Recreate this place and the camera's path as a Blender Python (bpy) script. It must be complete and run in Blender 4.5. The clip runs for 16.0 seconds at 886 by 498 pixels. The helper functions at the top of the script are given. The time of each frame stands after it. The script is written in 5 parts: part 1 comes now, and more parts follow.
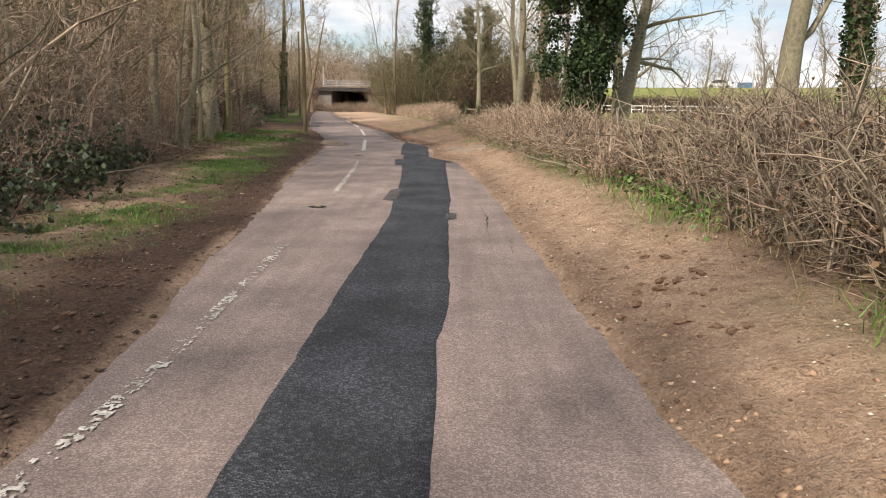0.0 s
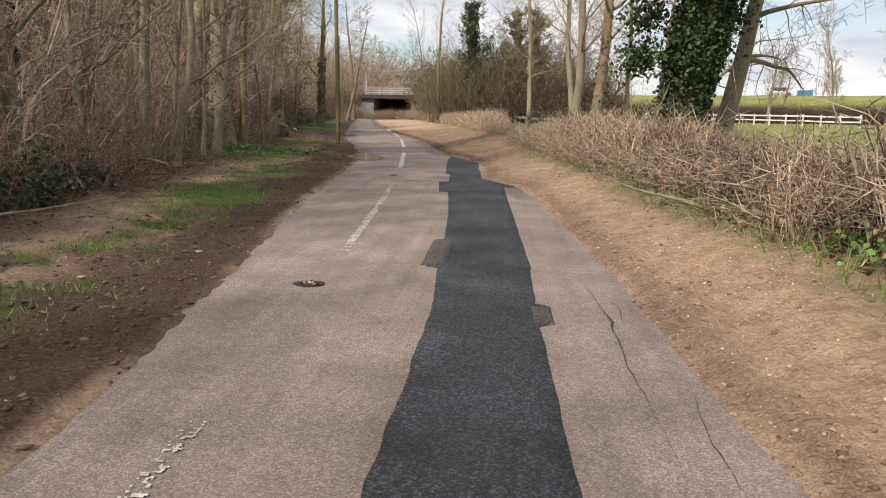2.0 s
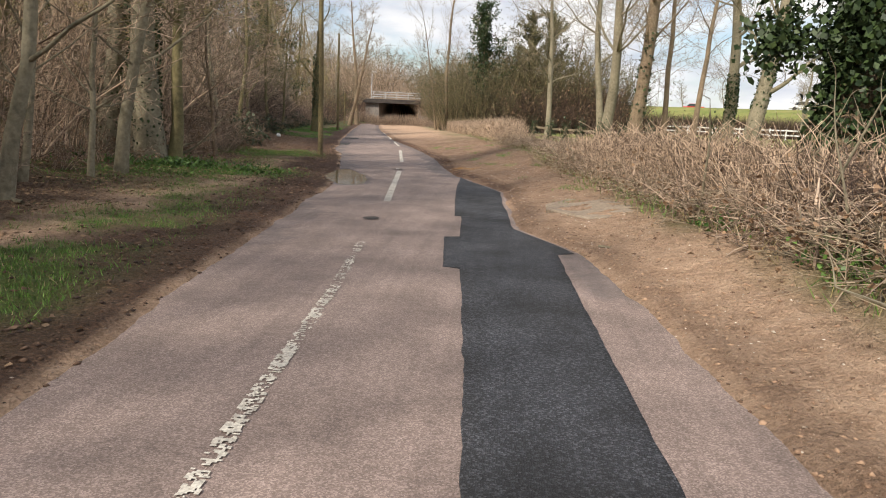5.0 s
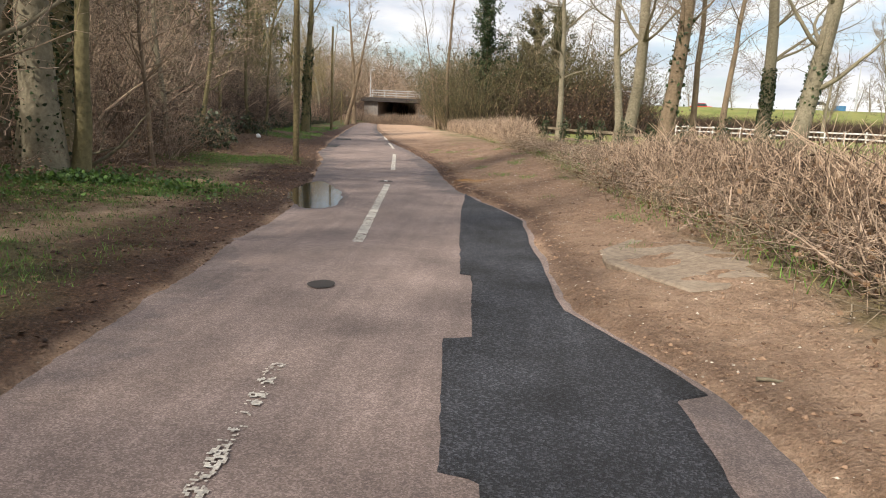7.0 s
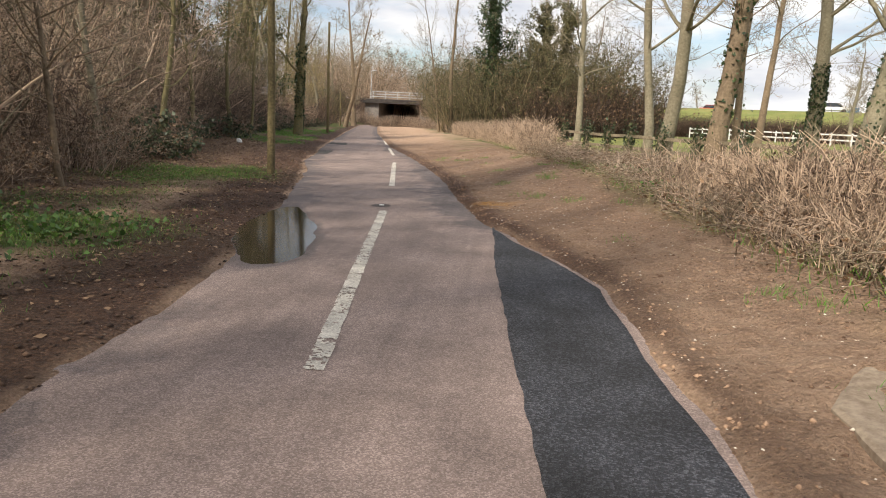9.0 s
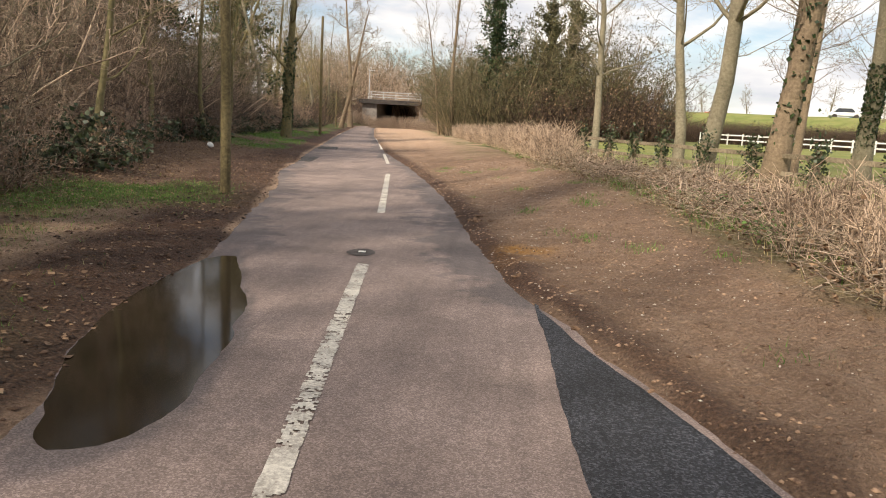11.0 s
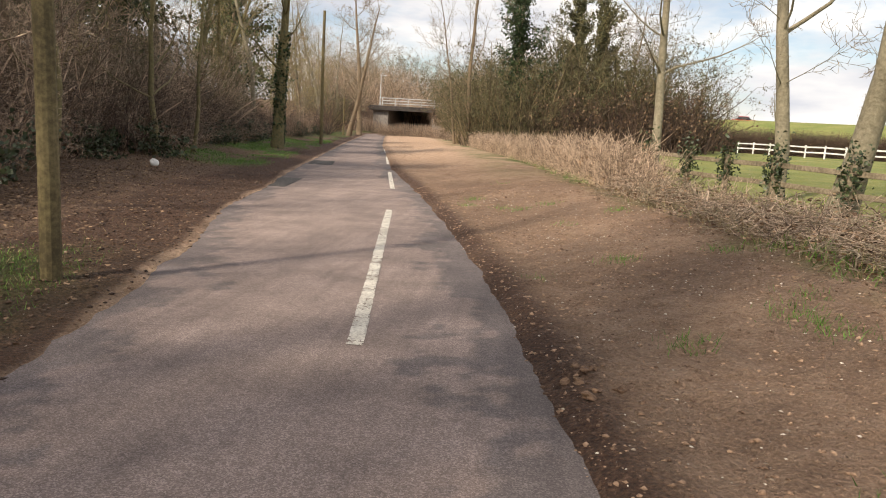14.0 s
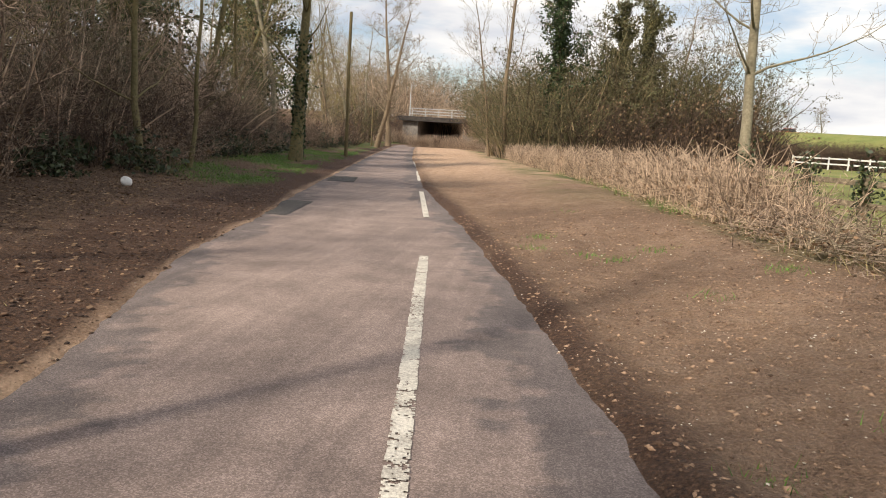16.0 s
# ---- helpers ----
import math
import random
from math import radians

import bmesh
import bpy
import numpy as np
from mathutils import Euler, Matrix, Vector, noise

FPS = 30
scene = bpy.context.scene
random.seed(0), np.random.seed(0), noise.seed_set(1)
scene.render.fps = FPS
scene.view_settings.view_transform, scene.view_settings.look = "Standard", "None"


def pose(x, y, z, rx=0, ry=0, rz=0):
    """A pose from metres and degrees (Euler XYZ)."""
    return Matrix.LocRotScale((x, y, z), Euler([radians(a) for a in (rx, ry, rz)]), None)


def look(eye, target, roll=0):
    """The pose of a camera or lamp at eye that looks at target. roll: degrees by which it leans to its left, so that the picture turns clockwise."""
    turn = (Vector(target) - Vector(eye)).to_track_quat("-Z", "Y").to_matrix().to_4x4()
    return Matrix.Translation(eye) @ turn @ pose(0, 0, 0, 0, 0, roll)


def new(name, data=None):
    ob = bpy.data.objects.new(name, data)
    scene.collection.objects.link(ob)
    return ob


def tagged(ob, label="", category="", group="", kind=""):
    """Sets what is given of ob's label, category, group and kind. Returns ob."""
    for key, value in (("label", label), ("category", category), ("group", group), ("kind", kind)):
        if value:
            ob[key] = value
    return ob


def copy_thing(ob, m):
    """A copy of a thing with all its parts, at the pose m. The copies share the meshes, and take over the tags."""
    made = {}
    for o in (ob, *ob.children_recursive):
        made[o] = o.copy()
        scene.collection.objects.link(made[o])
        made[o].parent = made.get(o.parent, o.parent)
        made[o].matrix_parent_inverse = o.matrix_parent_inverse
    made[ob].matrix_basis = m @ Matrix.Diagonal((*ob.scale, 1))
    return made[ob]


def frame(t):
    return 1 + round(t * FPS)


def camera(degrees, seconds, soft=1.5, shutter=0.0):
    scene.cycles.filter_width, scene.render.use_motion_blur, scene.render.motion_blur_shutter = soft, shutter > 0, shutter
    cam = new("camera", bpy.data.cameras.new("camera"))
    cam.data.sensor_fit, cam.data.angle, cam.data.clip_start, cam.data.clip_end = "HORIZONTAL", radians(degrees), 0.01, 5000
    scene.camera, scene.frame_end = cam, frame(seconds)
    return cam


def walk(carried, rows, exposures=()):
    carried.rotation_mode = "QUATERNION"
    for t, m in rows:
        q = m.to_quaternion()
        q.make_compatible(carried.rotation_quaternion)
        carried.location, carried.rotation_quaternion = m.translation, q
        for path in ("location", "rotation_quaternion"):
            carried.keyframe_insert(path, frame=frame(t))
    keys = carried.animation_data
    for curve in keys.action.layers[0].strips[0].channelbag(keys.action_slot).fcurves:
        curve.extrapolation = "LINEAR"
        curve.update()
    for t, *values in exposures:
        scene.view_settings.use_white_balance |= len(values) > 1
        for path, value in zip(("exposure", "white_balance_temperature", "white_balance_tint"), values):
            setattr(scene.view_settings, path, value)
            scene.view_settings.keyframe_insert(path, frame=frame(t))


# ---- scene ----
cam = camera(64.0, 16.0, soft=1.0)
PATH = [
    (0, (0.206, 1.232, 1.205), (0.183, 3.193, 0.811), 0.8),
    (0.5, (0.153, 2.056, 1.203), (0.111, 4.016, 0.809), 1.0),
    (1, (0.053, 3.037, 1.205), (-0.033, 5.0, 0.83), 0.8),
    (1.5, (-0.018, 3.877, 1.201), (-0.118, 5.836, 0.811), 0.9),
    (2, (-0.123, 4.839, 1.208), (-0.261, 6.798, 0.833), 1.0),
    (2.5, (-0.17, 5.777, 1.208), (-0.317, 7.733, 0.821), 0.9),
    (3, (-0.263, 6.657, 1.232), (-0.412, 8.613, 0.843), 0.8),
    (3.5, (-0.32, 7.526, 1.204), (-0.477, 9.482, 0.817), 0.3),
    (4, (-0.404, 8.351, 1.231), (-0.56, 10.311, 0.866), 1.9),
    (6.5, (-0.74, 12.757, 1.233), (-0.888, 14.72, 0.877), 2.6),
    (7, (-0.83, 13.647, 1.242), (-0.98, 15.608, 0.882), 2.6),
    (7.5, (-0.918, 14.58, 1.231), (-1.069, 16.54, 0.862), 2.6),
    (8, (-1.042, 15.391, 1.26), (-1.194, 17.352, 0.894), 2.6),
    (8.5, (-1.191, 16.329, 1.25), (-1.34, 18.291, 0.89), 2.9),
    (9, (-1.335, 17.207, 1.246), (-1.489, 19.17, 0.891), 2.6),
    (9.5, (-1.477, 18.13, 1.241), (-1.638, 20.093, 0.894), 2.7),
    (12, (-1.88, 22.225, 1.346), (-2.01, 24.189, 0.993), 3.7),
    (12.5, (-2.003, 23.243, 1.344), (-2.129, 25.209, 1.0), 3.9),
    (13, (-2.193, 24.215, 1.326), (-2.333, 26.18, 0.985), 3.9),
    (13.5, (-2.32, 25.217, 1.343), (-2.483, 27.182, 1.003), 3.7),
    (14, (-2.466, 26.133, 1.372), (-2.649, 28.097, 1.038), 3.3),
    (14.5, (-2.579, 27.078, 1.377), (-2.792, 29.041, 1.057), 3.4),
    (15, (-2.785, 27.91, 1.385), (-3.001, 29.873, 1.072), 2.9),
    (15.5, (-2.971, 28.829, 1.356), (-3.215, 30.79, 1.054), 3.3),
    (16, (-3.182, 29.695, 1.354), (-3.445, 31.653, 1.046), 3.5),
]
walk(cam, [(t, look(eye, target, roll)) for t, eye, target, roll in PATH], exposures=[(0, 0.18, 6500, 10), (3, 0.10, 6500, 10), (6.5, 0.22, 6500, 10), (9, 0.20, 6600, 10), (12, 0.28, 6950, 11), (14, 0.22, 6850, 11), (16, 0.15, 6750, 10)])

# ---- sky, sun and exposure ----
SUN_TRAVEL = Vector((0.60, 0.80, -0.90)).normalized()
world = bpy.data.worlds.new("sky")
scene.world = world
world.use_nodes = True
wn, wl = world.node_tree.nodes, world.node_tree.links
sky = wn.new("ShaderNodeTexSky")
sky.sky_type, sky.sun_disc = "NISHITA", False
sky.sun_elevation = math.asin(-SUN_TRAVEL.z)
sky.sun_rotation = math.atan2(-SUN_TRAVEL.x, -SUN_TRAVEL.y)
bg = wn["Background"]
bg.inputs["Strength"].default_value = 0.12
co = wn.new("ShaderNodeTexCoord")
mp = wn.new("ShaderNodeMapping")
mp.inputs["Scale"].default_value = (1.0, 1.0, 3.4)
cloud = wn.new("ShaderNodeTexNoise")
cloud.inputs["Scale"].default_value = 3.1
cloud.inputs["Detail"].default_value = 7.0
cloud.inputs["Roughness"].default_value = 0.58
cover = wn.new("ShaderNodeValToRGB")
cover.color_ramp.elements[0].position, cover.color_ramp.elements[1].position = 0.34, 0.52
grey = wn.new("ShaderNodeTexNoise")
grey.inputs["Scale"].default_value = 5.0
grey.inputs["Detail"].default_value = 5.0
shade = wn.new("ShaderNodeValToRGB")
shade.color_ramp.elements[0].position, shade.color_ramp.elements[0].color = 0.36, (5.0, 5.3, 6.0, 1)
shade.color_ramp.elements[1].position, shade.color_ramp.elements[1].color = 0.6, (8.3, 8.2, 8.1, 1)
mixer = wn.new("ShaderNodeMixRGB")
wl.new(co.outputs["Generated"], mp.inputs["Vector"])
wl.new(mp.outputs["Vector"], cloud.inputs["Vector"])
wl.new(mp.outputs["Vector"], grey.inputs["Vector"])
wl.new(cloud.outputs["Fac"], cover.inputs["Fac"])
wl.new(grey.outputs["Fac"], shade.inputs["Fac"])
wl.new(cover.outputs["Color"], mixer.inputs["Fac"])
wl.new(sky.outputs["Color"], mixer.inputs["Color1"])
wl.new(shade.outputs["Color"], mixer.inputs["Color2"])
wl.new(mixer.outputs["Color"], bg.inputs["Color"])
lamp = bpy.data.lights.new("sun", "SUN")
lamp.energy, lamp.angle, lamp.color = 5.0, radians(3.4), (1.0, 0.90, 0.76)
sun = new("sun", lamp)
sun.rotation_mode = "QUATERNION"
sun.rotation_quaternion = SUN_TRAVEL.to_track_quat("-Z", "Y")
sun.location = (-30, -40, 36)


# ---- materials ----
def material(name, low, high, rough=0.85, scale=30.0, coarse=1.5, bump=0.3, depth=0.01, metal=0.0, spread=0.35, tint=None, random_by=""):
    """A rough surface: fine grain between two colours, broad blotches, and relief."""
    m = bpy.data.materials.new(name)
    m.use_nodes = True
    nodes, links = m.node_tree.nodes, m.node_tree.links
    bsdf = nodes["Principled BSDF"]
    bsdf.inputs["Roughness"].default_value, bsdf.inputs["Metallic"].default_value = rough, metal
    geo = nodes.new("ShaderNodeNewGeometry")
    fine, broad = nodes.new("ShaderNodeTexNoise"), nodes.new("ShaderNodeTexNoise")
    fine.inputs["Scale"].default_value, broad.inputs["Scale"].default_value = scale, coarse
    fine.inputs["Detail"].default_value, broad.inputs["Detail"].default_value = 6.0, 4.0
    fine.inputs["Roughness"].default_value = 0.65
    links.new(geo.outputs["Position"], fine.inputs["Vector"])
    links.new(geo.outputs["Position"], broad.inputs["Vector"])
    ramp = nodes.new("ShaderNodeValToRGB")
    ramp.color_ramp.elements[0].position, ramp.color_ramp.elements[1].position = 0.5 - spread / 2, 0.5 + spread / 2
    ramp.color_ramp.elements[0].color, ramp.color_ramp.elements[1].color = (*low, 1), (*high, 1)
    add = nodes.new("ShaderNodeMath")
    add.operation = "MULTIPLY_ADD"
    add.inputs[1].default_value, add.inputs[2].default_value = 0.6, -0.3
    total = nodes.new("ShaderNodeMath")
    links.new(broad.outputs["Fac"], add.inputs[0])
    links.new(fine.outputs["Fac"], total.inputs[0])
    links.new(add.outputs[0], total.inputs[1])
    source = total
    if random_by:
        extra = nodes.new("ShaderNodeMath")
        extra.operation = "MULTIPLY_ADD"
        extra.inputs[1].default_value = 0.5
        links.new(geo.outputs["Random Per Island"] if random_by == "island" else nodes.new("ShaderNodeObjectInfo").outputs["Random"], extra.inputs[0])
        shift = nodes.new("ShaderNodeMath")
        shift.operation = "SUBTRACT"
        shift.inputs[1].default_value = 0.25
        links.new(total.outputs[0], extra.inputs[2])
        links.new(extra.outputs[0], shift.inputs[0])
        source = shift
    links.new(source.outputs[0], ramp.inputs["Fac"])
    links.new(ramp.outputs["Color"], bsdf.inputs["Base Color"])
    if bump:
        relief = nodes.new("ShaderNodeBump")
        relief.inputs["Strength"].default_value, relief.inputs["Distance"].default_value = bump, depth
        links.new(fine.outputs["Fac"], relief.inputs["Height"])
        links.new(relief.outputs["Normal"], bsdf.inputs["Normal"])
    return m


def smooth(a, b, v):
    t = np.clip((np.asarray(v, float) - a) / (b - a), 0, 1)
    return t * t * (3 - 2 * t)


def wave_noise(x, y, scale, seed=0, octaves=4):
    """Smooth value noise over arrays, about -1 to 1."""
    x, y = np.asarray(x, float), np.asarray(y, float)
    total, amp, norm = np.zeros(np.broadcast(x, y).shape), 1.0, 0.0
    for o in range(octaves):
        u, v = x * scale * 2 ** o + 17.3 * o, y * scale * 2 ** o - 9.1 * o
        i, j = np.floor(u), np.floor(v)
        fu, fv = u - i, v - j
        fu, fv = fu * fu * (3 - 2 * fu), fv * fv * (3 - 2 * fv)

        def h(a, b):
            s = np.sin(a * 127.1 + b * 311.7 + (seed + o) * 74.7) * 43758.5453
            return 2 * (s - np.floor(s)) - 1
        total += amp * ((h(i, j) * (1 - fu) + h(i + 1, j) * fu) * (1 - fv) + (h(i, j + 1) * (1 - fu) + h(i + 1, j + 1) * fu) * fv)
        norm += amp
        amp *= 0.5
    return total / norm


def mesh_object(name, verts, faces, mats, parent=None, label="", face_mats=None, shade_smooth=False):
    me = bpy.data.meshes.new(name)
    me.from_pydata([tuple(v) for v in verts], [], faces)
    for m in (mats if isinstance(mats, (list, tuple)) else [mats]):
        me.materials.append(m)
    if face_mats is not None:
        me.polygons.foreach_set("material_index", np.asarray(face_mats, dtype=np.int32))
    if shade_smooth:
        me.polygons.foreach_set("use_smooth", np.ones(len(me.polygons), dtype=bool))
    ob = new(name, me)
    if parent:
        ob.parent = parent
    if label:
        tagged(ob, label)
    return ob


def array_mesh(name, verts, faces, mat, parent=None, label="", shade_smooth=False):
    """A mesh from an (n, 3) array of vertices and an (m, k) array of faces, made fast."""
    me = bpy.data.meshes.new(name)
    verts, faces = np.asarray(verts, np.float32), np.asarray(faces, np.int32)
    m, k = faces.shape
    me.vertices.add(len(verts))
    me.vertices.foreach_set("co", verts.ravel())
    me.loops.add(m * k)
    me.loops.foreach_set("vertex_index", faces.ravel())
    me.polygons.add(m)
    me.polygons.foreach_set("loop_start", np.arange(m, dtype=np.int32) * k)
    if shade_smooth:
        me.polygons.foreach_set("use_smooth", np.ones(m, dtype=bool))
    me.materials.append(mat)
    me.update(calc_edges=True)
    ob = new(name, me)
    if parent:
        ob.parent = parent
    if label:
        tagged(ob, label)
    return ob


def thing(name, label, category, group="", kind="", at=(0, 0, 0)):
    ob = new(name)
    ob.location = at
    ob.empty_display_size = 0.1
    return tagged(ob, label, category, group, kind)


def part(name, bm, mat, parent, label=""):
    me = bpy.data.meshes.new(name)
    bm.to_mesh(me)
    bm.free()
    for m in (mat if isinstance(mat, (list, tuple)) else [mat]):
        me.materials.append(m)
    ob = new(name, me)
    ob.parent = parent
    if label:
        tagged(ob, label)
    return ob


def box_bm(bm, x0, x1, y0, y1, z0, z1, bevel=0.0):
    made = bmesh.ops.create_cube(bm, size=1.0)["verts"]
    for v in made:
        v.co = Vector(((x0 + x1) / 2 + v.co.x * (x1 - x0), (y0 + y1) / 2 + v.co.y * (y1 - y0), (z0 + z1) / 2 + v.co.z * (z1 - z0)))
    if bevel:
        edges = list({e for v in made for e in v.link_edges})
        bmesh.ops.bevel(bm, geom=edges, offset=bevel, segments=2, affect="EDGES")
    return bm


# ---- plan of the path: edges and centre line as x over y ----
LEFT_Y = [-40, 3.3, 5.8, 9, 12.5, 15.7, 18.9, 20.3, 22.3, 26.4, 30, 33.6, 36.5, 40, 44.8, 51, 76, 100, 128, 150, 190]
LEFT_X = [3.0, -1.18, -1.55, -1.87, -2.4, -2.77, -3.1, -3.3, -3.45, -4.21, -5.02, -5.85, -6.75, -7.35, -8.4, -9.6, -14.4, -18.8, -23.9, -24.7, -24.7]
RIGHT_Y = [-40, 3.3, 5.4, 8.5, 11.8, 13.4, 15.2, 16.9, 17.45, 18.35, 21, 22.7, 24.1, 26.1, 28.4, 31.5, 34, 36.5, 40.8, 46.2, 49.2, 62.6, 74, 102, 130, 150, 190]
RIGHT_X = [5.6, 1.09, 0.92, 0.83, 0.67, 0.58, 0.43, 0.26, 0.08, -0.34, -0.48, -0.5, -0.92, -1.59, -2.05, -2.5, -2.98, -3.5, -4.46, -5.8, -6.54, -9.2, -11.5, -16.6, -21.5, -21.9, -21.9]
HEDGE_Y = [-20, 4.4, 9.8, 13.4, 17.1, 20, 23, 28, 31, 33, 37, 43, 51, 56, 64, 101, 150]
HEDGE_X = [3.2, 2.25, 2.25, 1.95, 1.6, 1.45, 1.1, 0.75, 0.55, 0.1, -0.35, -1.1, -1.6, -2.5, -3.6, -9.0, -16]


def left_edge(y):
    y = np.asarray(y, float)
    return np.interp(y, LEFT_Y, LEFT_X) + 0.045 * wave_noise(y, y * 0, 0.9, 3)


def right_edge(y):
    y = np.asarray(y, float)
    return np.interp(y, RIGHT_Y, RIGHT_X) + 0.04 * wave_noise(y, y * 0, 1.3, 5)


def hedge_x(y):
    return np.interp(y, HEDGE_Y, HEDGE_X)


def line_x(y):
    return np.interp(y, [-40, 3.3, 4.4, 7.3, 10.9, 15, 16.9, 20.6, 26.9, 30.5, 37.6, 41.6, 47.2, 60, 100], [2.8, -1.17, -1.14, -1.25, -1.42, -1.7, -1.88, -2.22, -2.94, -3.4, -4.46, -5.1, -6.17, -8.6, -16.6])


POOL_LEVEL = -0.015


def pool_ring(x, y):
    """Squared distance from the puddle's middle, 1 on its rim."""
    px, py = np.asarray(x, float) + 3.70, np.asarray(y, float) - 24.5
    u, v = -0.217 * px + 0.976 * py, 0.976 * px + 0.217 * py
    return np.where(u > 0, u / 2.15, u / 1.6) ** 2 + (v / np.where(v > 0, 0.47 - 0.11 * np.clip(u, 0, 2), 0.42)) ** 2 + 0.45 * wave_noise(x, y, 1.5, 31, 4)


def ground_height(x, y):
    """Height of the soil: level along the path, a bank towards the hedge, a gentle rise into the wood."""
    x, y = np.asarray(x, float), np.asarray(y, float)
    dl, dr = left_edge(y) - x, x - right_edge(y)
    out = np.maximum(dl, dr)
    span = np.maximum(hedge_x(y) - right_edge(y), 0.8)
    rough = 0.034 * wave_noise(x, y, 2.6, 11, 5) + 0.034 * wave_noise(x, y, 7.0, 13, 3) + 0.03 * wave_noise(x, y, 0.6, 12, 3)
    rise_to = 0.20 + 0.16 * smooth(24, 34, y)
    bank = 0.07 * smooth(0.0, 0.25, dr) + rise_to * smooth(0.1, 1.0, dr / span) + 0.05 * smooth(1.0, 1.5, dr / span) - 0.35 * smooth(2.5, 9, dr)
    rise = 0.035 * smooth(0.0, 0.25, dl) + 0.07 * smooth(0.3, 1.6, dl) + 0.24 * smooth(1.5, 5.0, dl)
    z = np.where(dr > 0, bank, np.where(dl > 0, rise, 0.0))
    side = smooth(0.0, 0.4, out)
    lip = out + 0.06 * wave_noise(x, y, 2.6, 21, 4)
    z = z + rough * (0.25 + 0.75 * side) - 0.05 * (1 - smooth(-0.12, 0.10, lip))
    z = np.where(out < -0.25, -0.06, z)
    q = pool_ring(x, y)
    z = np.minimum(z, np.maximum(POOL_LEVEL + 0.05 * (q - 1), -0.07))
    z = np.where((q > 1) & (q < 5) & (dl > 0.02), np.maximum(z, POOL_LEVEL + 0.012 * np.minimum(q - 1, 2.0)), z)
    # the far meadow climbs to the road on its embankment, which runs on over the bridge
    z = z + 0.55 * smooth(60, 110, y + 0.9 * x) * smooth(6, 16, dr)
    road_bank = 4.1 * smooth(116, 140, y + 0.55 * x) * smooth(6, 26, x + 0.18 * y - 9)
    bridge_bank = 4.4 * smooth(139, 149, y + 0 * x) * np.maximum(smooth(2.4, 7.5, dl), smooth(-16.9, -12.5, x))
    return z + np.maximum(road_bank, bridge_bank)


# ---- surface materials ----
def ground_material():
    m = bpy.data.materials.new("soil_and_turf")
    m.use_nodes = True
    nodes, links = m.node_tree.nodes, m.node_tree.links
    bsdf = nodes["Principled BSDF"]
    bsdf.inputs["Roughness"].default_value = 0.95
    geo = nodes.new("ShaderNodeNewGeometry")

    def grain(scale, detail=6.0, rough=0.65):
        n = nodes.new("ShaderNodeTexNoise")
        n.inputs["Scale"].default_value, n.inputs["Detail"].default_value, n.inputs["Roughness"].default_value = scale, detail, rough
        links.new(geo.outputs["Position"], n.inputs["Vector"])
        return n.outputs["Fac"]

    def ramp(fac, stops):
        r = nodes.new("ShaderNodeValToRGB")
        while len(r.color_ramp.elements) < len(stops):
            r.color_ramp.elements.new(0.5)
        for e, (p, c) in zip(r.color_ramp.elements, stops):
            e.position, e.color = p, (*c, 1)
        links.new(fac, r.inputs["Fac"])
        return r.outputs["Color"]

    def attr(name):
        a = nodes.new("ShaderNodeAttribute")
        a.attribute_name = name
        return a.outputs["Fac"]

    def mixed(fac, c1, c2):
        n = nodes.new("ShaderNodeMixRGB")
        links.new(fac, n.inputs["Fac"])
        links.new(c1, n.inputs["Color1"])
        links.new(c2, n.inputs["Color2"])
        return n.outputs["Color"]

    fine, mid = grain(42.0), grain(5.0, 8.0, 0.7)
    tan = ramp(fine, [(0.28, (0.19, 0.112, 0.068)), (0.5, (0.47, 0.31, 0.205)), (0.72, (0.74, 0.54, 0.39))])
    tan2 = ramp(mid, [(0.32, (0.20, 0.118, 0.072)), (0.48, (0.50, 0.335, 0.225)), (0.64, (0.68, 0.485, 0.345))])
    half = nodes.new("ShaderNodeMixRGB")
    half.inputs["Fac"].default_value = 0.5
    links.new(tan, half.inputs["Color1"])
    links.new(tan2, half.inputs["Color2"])
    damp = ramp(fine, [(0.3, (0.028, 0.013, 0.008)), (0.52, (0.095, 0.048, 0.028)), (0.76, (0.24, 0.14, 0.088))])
    leaf = ramp(grain(26.0, 7.0, 0.75), [(0.3, (0.04, 0.022, 0.013)), (0.5, (0.125, 0.072, 0.042)), (0.68, (0.30, 0.20, 0.12))])
    turf = ramp(grain(30.0, 5.0, 0.7), [(0.25, (0.035, 0.055, 0.010)), (0.55, (0.09, 0.12, 0.022)), (0.8, (0.20, 0.21, 0.055))])
    meadow = ramp(grain(0.4, 6.0), [(0.35, (0.15, 0.19, 0.04)), (0.65, (0.27, 0.26, 0.08))])
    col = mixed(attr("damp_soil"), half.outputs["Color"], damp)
    col = mixed(attr("ochre"), col, ramp(fine, [(0.3, (0.26, 0.11, 0.02)), (0.7, (0.62, 0.33, 0.09))]))
    col = mixed(attr("leaf_litter"), col, leaf)
    col = mixed(attr("turf"), col, turf)
    col = mixed(attr("meadow"), col, meadow)
    links.new(col, bsdf.inputs["Base Color"])
    relief = nodes.new("ShaderNodeBump")
    relief.inputs["Strength"].default_value, relief.inputs["Distance"].default_value = 1.0, 0.05
    links.new(fine, relief.inputs["Height"])
    second = nodes.new("ShaderNodeBump")
    second.inputs["Strength"].default_value, second.inputs["Distance"].default_value = 0.9, 0.09
    links.new(grain(11.0, 5.0), second.inputs["Height"])
    links.new(relief.outputs["Normal"], second.inputs["Normal"])
    links.new(second.outputs["Normal"], bsdf.inputs["Normal"])
    return m


